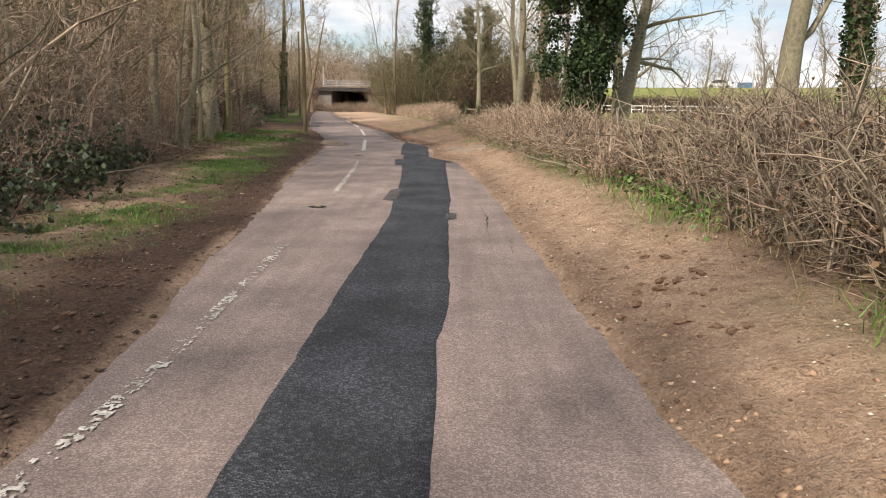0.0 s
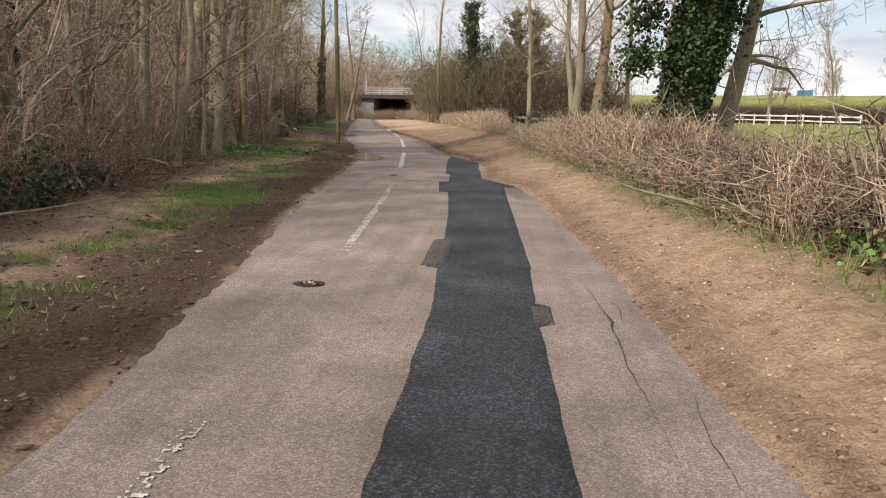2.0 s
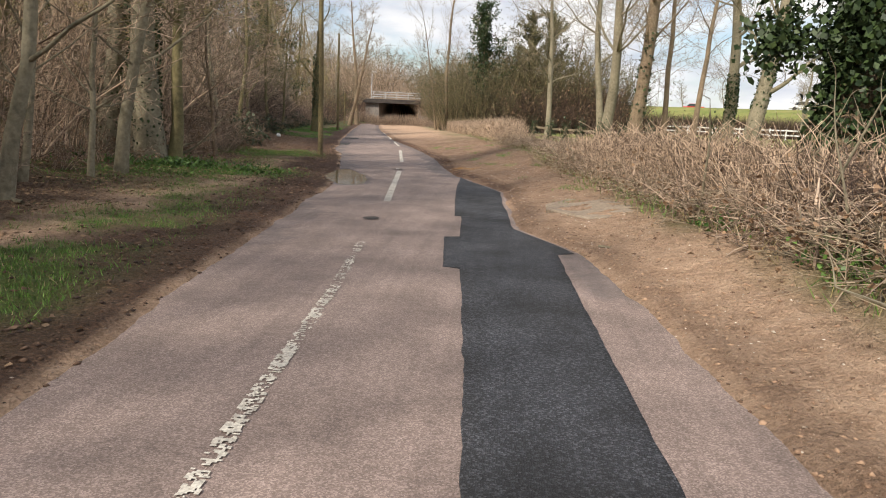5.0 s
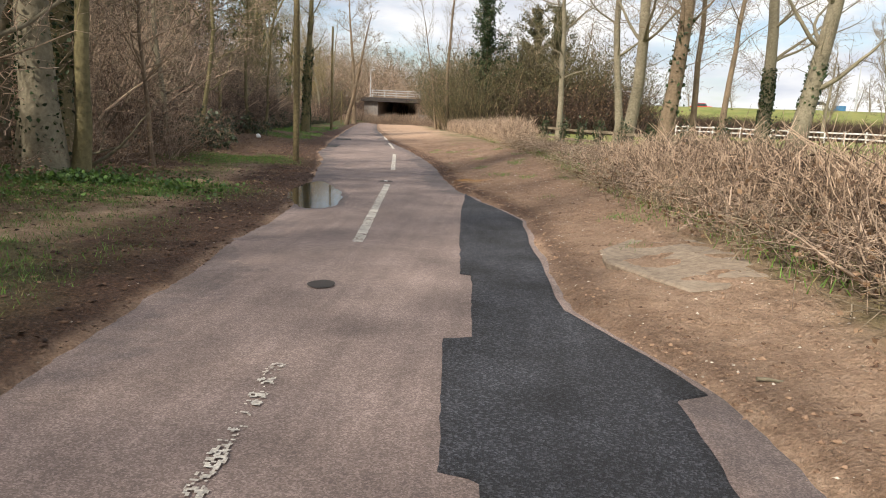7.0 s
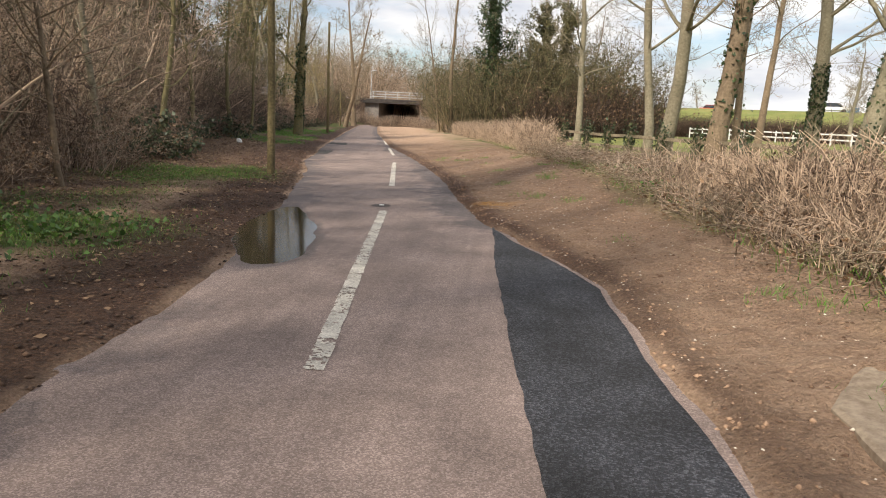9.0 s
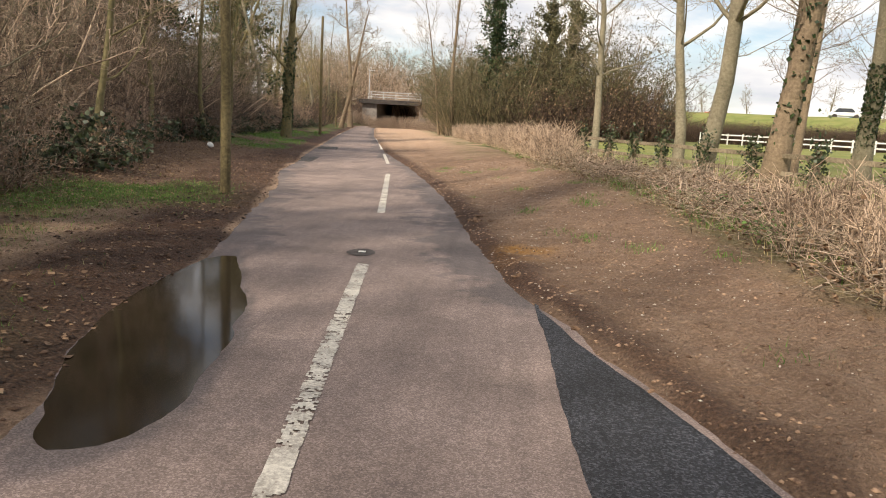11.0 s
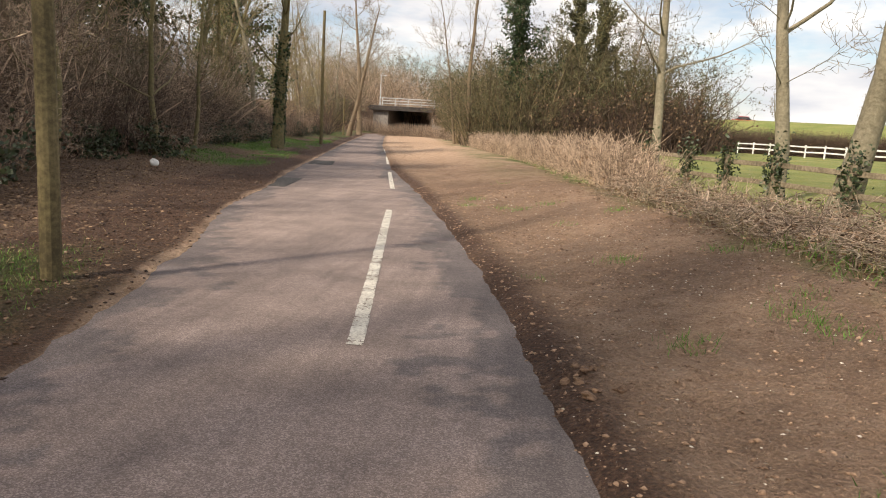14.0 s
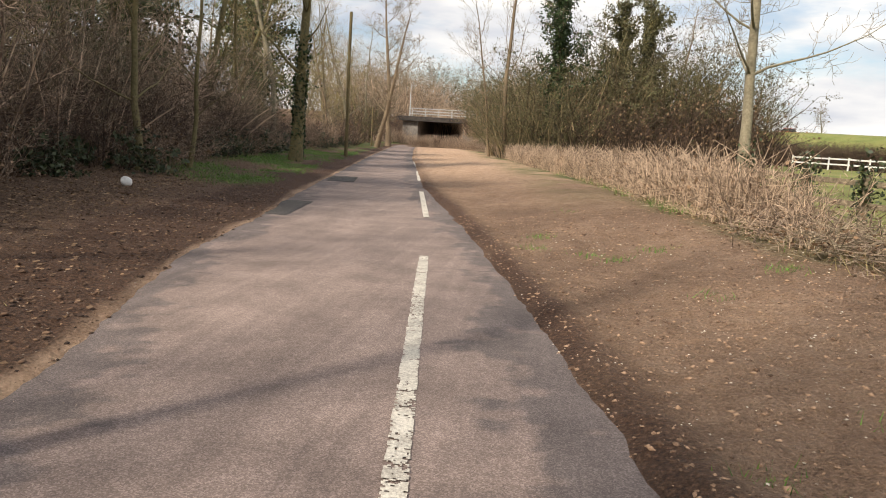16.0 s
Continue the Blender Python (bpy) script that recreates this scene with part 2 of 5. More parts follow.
def asphalt_material(name, binder, stone, aged=None, stone_scale=95.0, bump=0.5, share=0.5, stains=(0.80, 1.18), low=0.55):
    """Rolled asphalt: binder with stones of many tones in it, stains, and an optional aged colour where the surface is worn."""
    m = bpy.data.materials.new(name)
    m.use_nodes = True
    nodes, links = m.node_tree.nodes, m.node_tree.links
    bsdf = nodes["Principled BSDF"]
    bsdf.inputs["Roughness"].default_value = 0.86
    geo = nodes.new("ShaderNodeNewGeometry")
    cells = nodes.new("ShaderNodeTexVoronoi")
    cells.inputs["Scale"].default_value = stone_scale
    links.new(geo.outputs["Position"], cells.inputs["Vector"])
    tone = nodes.new("ShaderNodeSeparateColor")
    links.new(cells.outputs["Color"], tone.inputs["Color"])
    stones = nodes.new("ShaderNodeValToRGB")
    e = stones.color_ramp.elements
    e[0].position, e[0].color = 0.0, (*[c * low for c in binder], 1)
    e[1].position, e[1].color = 1.0, (*stone, 1)
    e.new(share).color = (*binder, 1)
    links.new(tone.outputs["Red"], stones.inputs["Fac"])

    def noise_of(scale, detail, a, b, lo, hi):
        n = nodes.new("ShaderNodeTexNoise")
        n.inputs["Scale"].default_value, n.inputs["Detail"].default_value = scale, detail
        links.new(geo.outputs["Position"], n.inputs["Vector"])
        r = nodes.new("ShaderNodeMapRange")
        r.inputs["From Min"].default_value, r.inputs["From Max"].default_value = a, b
        r.inputs["To Min"].default_value, r.inputs["To Max"].default_value = lo, hi
        links.new(n.outputs["Fac"], r.inputs["Value"])
        return r.outputs["Result"], n.outputs["Fac"]
    stain, _ = noise_of(1.6, 8.0, 0.3, 0.7, *stains)
    mottled, raw = noise_of(16.0, 9.0, 0.3, 0.7, 0.90, 1.10)
    both = nodes.new("ShaderNodeMath")
    both.operation = "MULTIPLY"
    links.new(mottled, both.inputs[1])
    stretch = nodes.new("ShaderNodeMapping")
    stretch.inputs["Rotation"].default_value = (0, 0, 0.14)
    stretch.inputs["Scale"].default_value = (9.0, 0.5, 1.0)
    links.new(geo.outputs["Position"], stretch.inputs["Vector"])
    lane = nodes.new("ShaderNodeTexNoise")
    lane.inputs["Scale"].default_value, lane.inputs["Detail"].default_value = 1.0, 6.0
    links.new(stretch.outputs["Vector"], lane.inputs["Vector"])
    worn_lane = nodes.new("ShaderNodeMapRange")
    for key, value in (("From Min", 0.3), ("From Max", 0.7), ("To Min", 0.88), ("To Max", 1.12)):
        worn_lane.inputs[key].default_value = value
    links.new(lane.outputs["Fac"], worn_lane.inputs["Value"])
    tracks = nodes.new("ShaderNodeMath")
    tracks.operation = "MULTIPLY"
    links.new(stain, tracks.inputs[0])
    links.new(worn_lane.outputs["Result"], tracks.inputs[1])
    links.new(tracks.outputs[0], both.inputs[0])
    col = stones.outputs["Color"]
    if aged:
        worn = nodes.new("ShaderNodeAttribute")
        worn.attribute_name = "weathered"
        mix = nodes.new("ShaderNodeMixRGB")
        darker = nodes.new("ShaderNodeVectorMath")
        darker.operation = "MULTIPLY"
        darker.inputs[1].default_value = aged
        links.new(col, darker.inputs[0])
        ragged = nodes.new("ShaderNodeTexNoise")
        ragged.inputs["Scale"].default_value, ragged.inputs["Detail"].default_value, ragged.inputs["Roughness"].default_value = 6.0, 9.0, 0.7
        links.new(geo.outputs["Position"], ragged.inputs["Vector"])
        sum_up = nodes.new("ShaderNodeMath")
        links.new(worn.outputs["Fac"], sum_up.inputs[0])
        links.new(ragged.outputs["Fac"], sum_up.inputs[1])
        cut = nodes.new("ShaderNodeMapRange")
        cut.interpolation_type = "SMOOTHSTEP"
        cut.inputs["From Min"].default_value, cut.inputs["From Max"].default_value = 0.75, 1.45
        cut.inputs["To Max"].default_value = 0.95
        links.new(sum_up.outputs[0], cut.inputs["Value"])
        links.new(cut.outputs["Result"], mix.inputs["Fac"])
        links.new(col, mix.inputs["Color1"])
        links.new(darker.outputs["Vector"], mix.inputs["Color2"])
        col = mix.outputs["Color"]
    scale = nodes.new("ShaderNodeVectorMath")
    scale.operation = "SCALE"
    links.new(col, scale.inputs[0])
    links.new(both.outputs[0], scale.inputs["Scale"])
    links.new(scale.outputs["Vector"], bsdf.inputs["Base Color"])
    relief = nodes.new("ShaderNodeBump")
    relief.inputs["Strength"].default_value, relief.inputs["Distance"].default_value = bump, 0.012
    links.new(cells.outputs["Distance"], relief.inputs["Height"])
    second = nodes.new("ShaderNodeBump")
    second.inputs["Strength"].default_value, second.inputs["Distance"].default_value = 0.35, 0.01
    links.new(raw, second.inputs["Height"])
    links.new(relief.outputs["Normal"], second.inputs["Normal"])
    links.new(second.outputs["Normal"], bsdf.inputs["Normal"])
    return m


def paint_material():
    """Worn white line paint that has chipped off in places down to the asphalt."""
    m = material("worn_white_paint", (0.34, 0.31, 0.27), (0.70, 0.66, 0.58), rough=0.7, scale=60.0, coarse=5.0, bump=0.5, depth=0.006, spread=0.3)
    return m


def leaf_material(name, low, high, rough=0.5):
    m = bpy.data.materials.new(name)
    m.use_nodes = True
    nodes, links = m.node_tree.nodes, m.node_tree.links
    bsdf = nodes["Principled BSDF"]
    bsdf.inputs["Roughness"].default_value = rough
    geo = nodes.new("ShaderNodeNewGeometry")
    ramp = nodes.new("ShaderNodeValToRGB")
    ramp.color_ramp.elements[0].color, ramp.color_ramp.elements[1].color = (*low, 1), (*high, 1)
    links.new(geo.outputs["Random Per Island"], ramp.inputs["Fac"])
    links.new(ramp.outputs["Color"], bsdf.inputs["Base Color"])
    return m


GROUND = ground_material()
PATH_TAR = asphalt_material("aged_pinkish_asphalt", (0.205, 0.154, 0.136), (0.335, 0.26, 0.232), aged=(0.56, 0.60, 0.65), stone_scale=150.0, bump=0.12, low=0.74, stains=(0.74, 1.24))
PATCH_TAR = asphalt_material("fresh_black_asphalt", (0.027, 0.029, 0.036), (0.088, 0.092, 0.106), stone_scale=110.0, bump=0.9, share=0.6, stains=(0.55, 1.75))
OLD_TAR = asphalt_material("old_grey_repair", (0.055, 0.049, 0.046), (0.15, 0.135, 0.125), stone_scale=100.0, bump=0.6)
PAINT = paint_material()
CONCRETE = material("weathered_concrete", (0.18, 0.135, 0.097), (0.34, 0.275, 0.205), rough=0.9, scale=18.0, coarse=2.0, bump=0.4)
PALE_CONCRETE = material("bridge_concrete", (0.13, 0.115, 0.105), (0.26, 0.235, 0.215), rough=0.9, scale=3.0, coarse=0.6, bump=0.2)
BARK_GREY = material("pale_grey_bark", (0.115, 0.10, 0.064), (0.335, 0.295, 0.205), scale=14.0, coarse=1.2, bump=0.8, depth=0.03, spread=0.6)
BARK_BROWN = material("brown_bark", (0.09, 0.062, 0.038), (0.32, 0.24, 0.155), scale=16.0, coarse=1.4, bump=0.9, depth=0.03, spread=0.6)
BARK_GREEN = material("mossy_green_bark", (0.085, 0.075, 0.032), (0.25, 0.21, 0.10), scale=15.0, coarse=1.2, bump=0.9, depth=0.03, spread=0.6)
TWIG_GREY = material("grey_twigs", (0.12, 0.095, 0.062), (0.38, 0.31, 0.215), scale=8.0, coarse=0.8, bump=0, random_by="island")
TWIG_GREEN = material("greenish_twigs", (0.15, 0.12, 0.045), (0.44, 0.36, 0.16), scale=6.0, coarse=0.5, bump=0, random_by="island")
TWIG_BROWN = material("brown_twigs", (0.12, 0.084, 0.06), (0.50, 0.38, 0.285), scale=8.0, coarse=0.8, bump=0, random_by="island")
TWIG_TAN = material("dry_tan_stems", (0.15, 0.105, 0.072), (0.64, 0.48, 0.35), scale=8.0, coarse=0.7, bump=0, random_by="island")
TWIG_OLIVE = material("olive_brown_twigs", (0.055, 0.043, 0.024), (0.25, 0.195, 0.105), scale=6.0, coarse=0.5, bump=0, random_by="island")
LUMP = material("dark_lump_earth", (0.085, 0.046, 0.026), (0.30, 0.18, 0.105), scale=30.0, coarse=4.0, bump=0.9, depth=0.02)
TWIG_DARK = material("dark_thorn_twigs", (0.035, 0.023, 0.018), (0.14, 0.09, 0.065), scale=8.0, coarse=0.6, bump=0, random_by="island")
IVY = leaf_material("ivy_leaves", (0.008, 0.022, 0.006), (0.05, 0.085, 0.022), 0.6)
CONIFER = leaf_material("dark_evergreen_foliage", (0.02, 0.032, 0.011), (0.11, 0.13, 0.045), 0.7)
OLIVE_LEAF = leaf_material("olive_evergreen_leaves", (0.035, 0.038, 0.014), (0.15, 0.14, 0.06), 0.7)
BRAMBLE = leaf_material("bramble_leaves", (0.014, 0.03, 0.011), (0.075, 0.095, 0.038), 0.55)
DEAD_LEAF = leaf_material("dead_brown_leaves", (0.07, 0.038, 0.022), (0.34, 0.22, 0.13), 0.8)
GRASS = leaf_material("grass_blades", (0.045, 0.11, 0.012), (0.17, 0.32, 0.045), 0.6)
DRY_GRASS = leaf_material("dry_grass_blades", (0.16, 0.13, 0.05), (0.46, 0.38, 0.19), 0.7)
STONE = leaf_material("pale_flint_stones", (0.13, 0.09, 0.06), (0.44, 0.36, 0.29), 0.8)
FLINT = material("pale_flint", (0.34, 0.26, 0.19), (0.78, 0.70, 0.60), scale=30.0, bump=0.3, random_by="island")
DARK_CLOD = material("damp_earth_clods", (0.035, 0.019, 0.012), (0.16, 0.095, 0.06), scale=35.0, bump=0.7, depth=0.01, random_by="island")
CLOD = material("earth_clods", (0.12, 0.068, 0.042), (0.46, 0.30, 0.195), scale=35.0, bump=0.7, depth=0.01, random_by="island")
POST_WOOD = material("weathered_green_post_wood", (0.075, 0.058, 0.026), (0.20, 0.16, 0.075), scale=22.0, coarse=1.5, bump=0.5, depth=0.008)
FENCE_WOOD = material("grey_fence_wood", (0.12, 0.095, 0.06), (0.32, 0.26, 0.18), scale=18.0, coarse=2.0, bump=0.5, depth=0.008)
WHITE_WOOD = material("white_painted_rail", (0.60, 0.60, 0.58), (0.82, 0.82, 0.80), scale=6.0, bump=0.1)
STEEL = material("galvanised_rail", (0.42, 0.43, 0.44), (0.62, 0.63, 0.64), rough=0.5, metal=0.3, scale=4.0, bump=0.05)
# near-black for dark parts, and for the shade painted inside the bridge opening
DARKNESS = material("near_black_and_shade", (0.018, 0.016, 0.015), (0.06, 0.05, 0.045), scale=2.0, bump=0.1)
WATER = bpy.data.materials.new("muddy_water")
WATER.use_nodes = True
WATER.node_tree.nodes["Principled BSDF"].inputs["Base Color"].default_value = (0.020, 0.014, 0.009, 1)
WATER.node_tree.nodes["Principled BSDF"].inputs["Roughness"].default_value = 0.08
WATER.node_tree.nodes["Principled BSDF"].inputs["IOR"].default_value = 1.33


# ---- ground, path, patches ----
def turf_cover(x, y):
    dl, dr = left_edge(y) - x, x - right_edge(y)
    patchy = wave_noise(x, y, 0.5, 41, 4)
    fine = wave_noise(x, y, 2.6, 42, 3)
    mid = np.interp(y, [0, 6, 12, 18, 26], [1.6, 1.5, 1.25, 1.45, 2.2])
    band = np.exp(-((dl - mid) / np.interp(y, [0, 15, 22], [0.38, 0.55, 0.7])) ** 2) * (0.3 * smooth(33, 27, y) + 0.7 * smooth(21, 15, y))
    spot = 1.3 * np.exp(-(((x + 6.5) / 1.3) ** 2 + ((y - 23.1) / 1.0) ** 2)) + np.exp(-(((x + 6.9) / 0.9) ** 2 + ((y - 30.2) / 1.5) ** 2)) + 0.55 * np.exp(-(((x + 7.2) / 1.2) ** 2 + ((y - 21.5) / 2.2) ** 2))
    far = smooth(0.7, 1.3, dl) * smooth(4.6, 3.0, dl) * smooth(43, 47, y)
    foot = 0.45 * smooth(-0.7, -0.1, x - hedge_x(y)) * smooth(0.9, 0.3, x - hedge_x(y)) + 0.65 * smooth(-2.6, -0.9, x - hedge_x(y)) * smooth(40, 54, y) * (dr > 0)
    return np.clip((1.7 * band + 1.5 * spot + 1.3 * far + foot) * (0.5 + 1.7 * patchy + 0.8 * fine), 0, 1)


def build_ground():
    rows = np.concatenate([np.arange(-60, 0, 1.2), np.arange(0, 2.5, 0.12), np.arange(2.5, 36, 0.055), np.arange(36, 62, 0.2), np.arange(62, 180, 1.0), np.geomspace(180, 2500, 26)])
    outer = np.concatenate([np.arange(-0.3, 0.35, 0.045), np.arange(0.35, 3.2, 0.075), np.arange(3.2, 9, 0.35), np.arange(9, 40, 2.0), np.geomspace(40, 1800, 20)])
    y = rows[:, None]
    left = left_edge(y) - outer[None, ::-1]
    right = right_edge(y) + outer[None, :]
    x = np.concatenate([left, right], axis=1)
    yy = np.broadcast_to(y, x.shape)
    z = ground_height(x, yy)
    n = x.shape[1]
    i = np.arange(len(rows) - 1)[:, None] * n + np.arange(n - 1)[None]
    faces = np.stack([i, i + 1, i + n + 1, i + n], -1).reshape(-1, 4)
    ob = array_mesh("ground", np.stack([x, yy, z], -1).reshape(-1, 3), faces, GROUND, shade_smooth=True)
    tagged(ob, "bare brown earth verges with turf, leaf litter and meadow", "ground", kind="structure")
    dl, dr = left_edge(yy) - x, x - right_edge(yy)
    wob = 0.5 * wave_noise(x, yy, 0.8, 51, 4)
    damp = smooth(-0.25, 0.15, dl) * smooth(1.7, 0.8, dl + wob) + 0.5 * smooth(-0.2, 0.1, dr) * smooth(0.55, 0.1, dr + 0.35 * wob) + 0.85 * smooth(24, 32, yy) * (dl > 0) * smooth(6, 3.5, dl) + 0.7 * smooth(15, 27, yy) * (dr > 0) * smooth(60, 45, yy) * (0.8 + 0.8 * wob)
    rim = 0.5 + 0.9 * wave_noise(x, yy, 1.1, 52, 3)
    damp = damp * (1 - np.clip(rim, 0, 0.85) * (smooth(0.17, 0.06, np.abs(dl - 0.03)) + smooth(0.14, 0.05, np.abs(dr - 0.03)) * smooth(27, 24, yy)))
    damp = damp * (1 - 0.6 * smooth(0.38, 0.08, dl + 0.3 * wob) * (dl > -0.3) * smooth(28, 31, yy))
    litter = smooth(1.7, 2.7, dl + wob) + 0.8 * smooth(-0.25, 0.35, x - hedge_x(yy) + 0.5 * wob) * smooth(3.5, 1.8, x - hedge_x(yy))
    meadow = smooth(1.8, 3.2, x - hedge_x(yy)) * (dr > 0)
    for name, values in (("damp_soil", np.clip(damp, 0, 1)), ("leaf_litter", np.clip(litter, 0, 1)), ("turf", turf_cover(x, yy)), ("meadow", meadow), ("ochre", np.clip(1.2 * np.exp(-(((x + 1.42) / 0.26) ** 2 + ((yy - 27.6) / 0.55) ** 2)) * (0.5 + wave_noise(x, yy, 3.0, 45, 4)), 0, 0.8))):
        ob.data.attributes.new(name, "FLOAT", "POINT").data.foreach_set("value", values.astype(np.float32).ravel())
    return ob


def build_path():
    rows = np.concatenate([np.arange(-40, 2, 0.6), np.arange(2, 44, 0.07), np.arange(44, 190, 0.5)])
    f = np.linspace(0, 1, 40)[None]
    y = rows[:, None]
    a, b = left_edge(y) - 0.3, right_edge(y) + 0.3
    x = a + (b - a) * f
    yy = np.broadcast_to(y, x.shape)
    z = 0.004 * wave_noise(x, yy, 1.1, 61, 4)
    z = np.minimum(z, POOL_LEVEL + 0.028 * (pool_ring(x, yy) - 1))
    n = x.shape[1]
    i = np.arange(len(rows) - 1)[:, None] * n + np.arange(n - 1)[None]
    ob = array_mesh("path", np.stack([x, yy, z], -1).reshape(-1, 3), np.stack([i, i + 1, i + n + 1, i + n], -1).reshape(-1, 4), PATH_TAR, shade_smooth=True)
    tagged(ob, "worn pinkish-grey asphalt footpath with crumbling edges", "footpath", kind="structure")
    dl, dr = x - left_edge(yy), right_edge(yy) - x
    n1, n2 = wave_noise(x, yy, 1.3, 71, 5), wave_noise(x, yy, 4.0, 72, 3)
    n2 = n2 + 0.8 * wave_noise(x, yy, 11.0, 73, 2)
    edge = smooth(0.56, 0.12, dr + 0.45 * n1 + 0.35 * n2) * smooth(24.6, 26.0, yy)
    edge = np.maximum(edge, smooth(0.55, 0.2, dr + 0.35 * n1) * smooth(14.5, 15.5, yy) * smooth(17.6, 16.8, yy) * 0.75)
    edge = np.maximum(edge, 0.9 * smooth(0.5, 0.1, dl + 0.45 * n1 + 0.35 * n2) * (smooth(26, 28, yy) + 0.7 * smooth(15, 17, yy) * smooth(23, 21, yy)))
    wet = 0.8 * smooth(1.75, 1.15, pool_ring(x, yy))
    ob.data.attributes.new("weathered", "FLOAT", "POINT").data.foreach_set("value", np.clip(np.maximum(edge, wet), 0, 1).astype(np.float32).ravel())
    return ob


def slab(name, rows, left, right, mat, label, thick=0.007, columns=9, category="road repair"):
    """A thin laid layer between two edges, with its side faces."""
    y = np.asarray(rows)[:, None]
    f = np.linspace(0, 1, columns)[None]
    x = left[:, None] + (right - left)[:, None] * f
    yy = np.broadcast_to(y, x.shape)
    z = thick + 0.0035 * wave_noise(x, yy, 1.5, 81, 4) + 0.004 * wave_noise(x, yy, 1.1, 61, 4)
    z[:, 0] = z[:, -1] = z[0, :] = z[-1, :] = -0.02
    x = x.copy()
    x[:, 1], x[:, -2] = x[:, 0] + 0.012, x[:, -1] - 0.012
    n = columns
    i = np.arange(len(rows) - 1)[:, None] * n + np.arange(n - 1)[None]
    ob = array_mesh(name, np.stack([x, yy, z], -1).reshape(-1, 3), np.stack([i, i + 1, i + n + 1, i + n], -1).reshape(-1, 4), mat)
    return tagged(ob, label, category)


build_ground()
build_path()
py = np.arange(0.0, 26.2, 0.03)
rag = 0.012 * wave_noise(py, py * 0, 5.0, 91, 3)
PATCH_LEFT = ([0, 5.8, 9.15, 10.34, 10.37, 11.6, 11.66, 13.6, 15.95, 15.99, 17.55, 17.6, 19.29, 19.32, 20.8, 23.4, 24.8, 26.2], [-0.58, -0.54, -0.5, -0.56, -0.67, -0.68, -0.6, -0.69, -0.85, -1.0, -1.12, -0.96, -1.03, -1.12, -1.22, -1.36, -1.39, -1.44])
PATCH_RIGHT = ([0, 4.8, 5.47, 8.84, 8.87, 9.3, 9.33, 10.7, 13.8, 16.85, 16.95], [0.19, 0.15, 0.21, 0.18, 0.245, 0.25, 0.18, 0.2, 0.12, 0.05, 0.24])
pl = np.interp(py, *PATCH_LEFT) + rag
pr = np.where(py < 16.95, np.interp(py, *PATCH_RIGHT) + 0.012 * wave_noise(py, py * 0 + 7, 4.0, 92, 3), right_edge(py) + 0.0)
slab("asphalt_patch", py, pl, np.maximum(pr, pl + 0.04), PATCH_TAR, "fresh black asphalt patch with ragged edges in the path", columns=14)


def square_slab(name, x0, x1, y0, y1, mat, label, skew=0.0):
    rows = np.arange(y0, y1 + 0.01, 0.04)
    f = (rows - y0) / (y1 - y0)
    wob = 0.012 * wave_noise(rows, rows * 0 + x0, 4.0, 93, 3)
    return slab(name, rows, x0 + skew * f + wob, x1 + skew * f - wob, mat, label, thick=0.010, columns=8)


square_slab("trench_repair", -0.70, -0.50, 10.4, 11.6, OLD_TAR, "small square grey repair beside the black patch")
square_slab("trench_repair", 0.13, 0.265, 8.86, 9.31, OLD_TAR, "tiny square repair jutting from the black patch")
square_slab("sunken_patch", -7.95, -7.15, 40.4, 42.8, OLD_TAR, "dark sunken asphalt patch near the verge", skew=-0.35)
square_slab("sunken_patch", -9.15, -8.35, 48.8, 51.2, OLD_TAR, "dark worn asphalt patch on the path", skew=-0.5)


def dash(y0, y1, wear, width):
    """One painted dash as flakes of paint: where the paint has gone there is a gap."""
    cols = 11
    y = np.arange(y0, y1, 0.012)[:, None] + np.zeros((1, cols))
    c = np.arange(cols)[None, :] + np.zeros_like(y)
    f = (c + 0.5) / cols - 0.5
    xm = line_x(y) + width * f
    keep = 0.5 * wave_noise(xm * 0.4, y, 22.0, 95, 3) + 0.62 * wave_noise(xm, y, 60.0, 94, 2) + 0.3 * wave_noise(xm * 0.3, y, 2.4, 96, 3) - 0.5 * np.maximum(np.abs(f) - 0.38, 0) * 4
    on = keep > wear
    y, c = y[on], c[on]
    corner = []
    for dy, dc in ((0, 0), (0, 1), (0.0121, 1), (0.0121, 0)):
        yy, cc = y + dy, (c + dc) / cols - 0.5
        corner.append(np.stack([line_x(yy) + width * cc + 0.006 * wave_noise(yy, cc * 6, 9.0, 97, 2), yy, 0.0065 + 0 * yy], -1))
    verts = np.stack(corner, 1).reshape(-1, 3)
    faces = np.arange(len(verts)).reshape(-1, 4)
    line = thing("white_dash", "worn and flaking white painted dash on the asphalt", "road marking", "dashes of the centre line")
    tagged(array_mesh("flaking_paint", verts, faces, PAINT, line), kind="stuff")
    return line


for y0, y1, wear, wide in ((1.0, 7.4, 0.17, 0.085), (10.9, 16.95, 0.02, 0.085), (20.5, 26.75, -0.3, 0.11), (30.35, 37.65, -0.34, 0.11), (41.6, 47.2, -0.4, 0.11), (51.5, 57.5, -0.4, 0.11), (61.5, 67.5, -0.4, 0.11)):
    dash(y0, y1, wear, wide)

# puddle: a level sheet whose shore is where the path and the mud rise through it
pv = [(-3.66 - 0.217 * 2.5 * math.cos(a) + 0.976 * 1.1 * math.sin(a), 24.35 + 0.976 * 2.5 * math.cos(a) + 0.217 * 1.1 * math.sin(a), POOL_LEVEL) for a in np.linspace(0, 2 * math.pi, 40, endpoint=False)]
tagged(mesh_object("puddle_water", pv, [tuple(range(40))], WATER), "shallow muddy puddle at the edge of the path", "puddle", kind="structure")


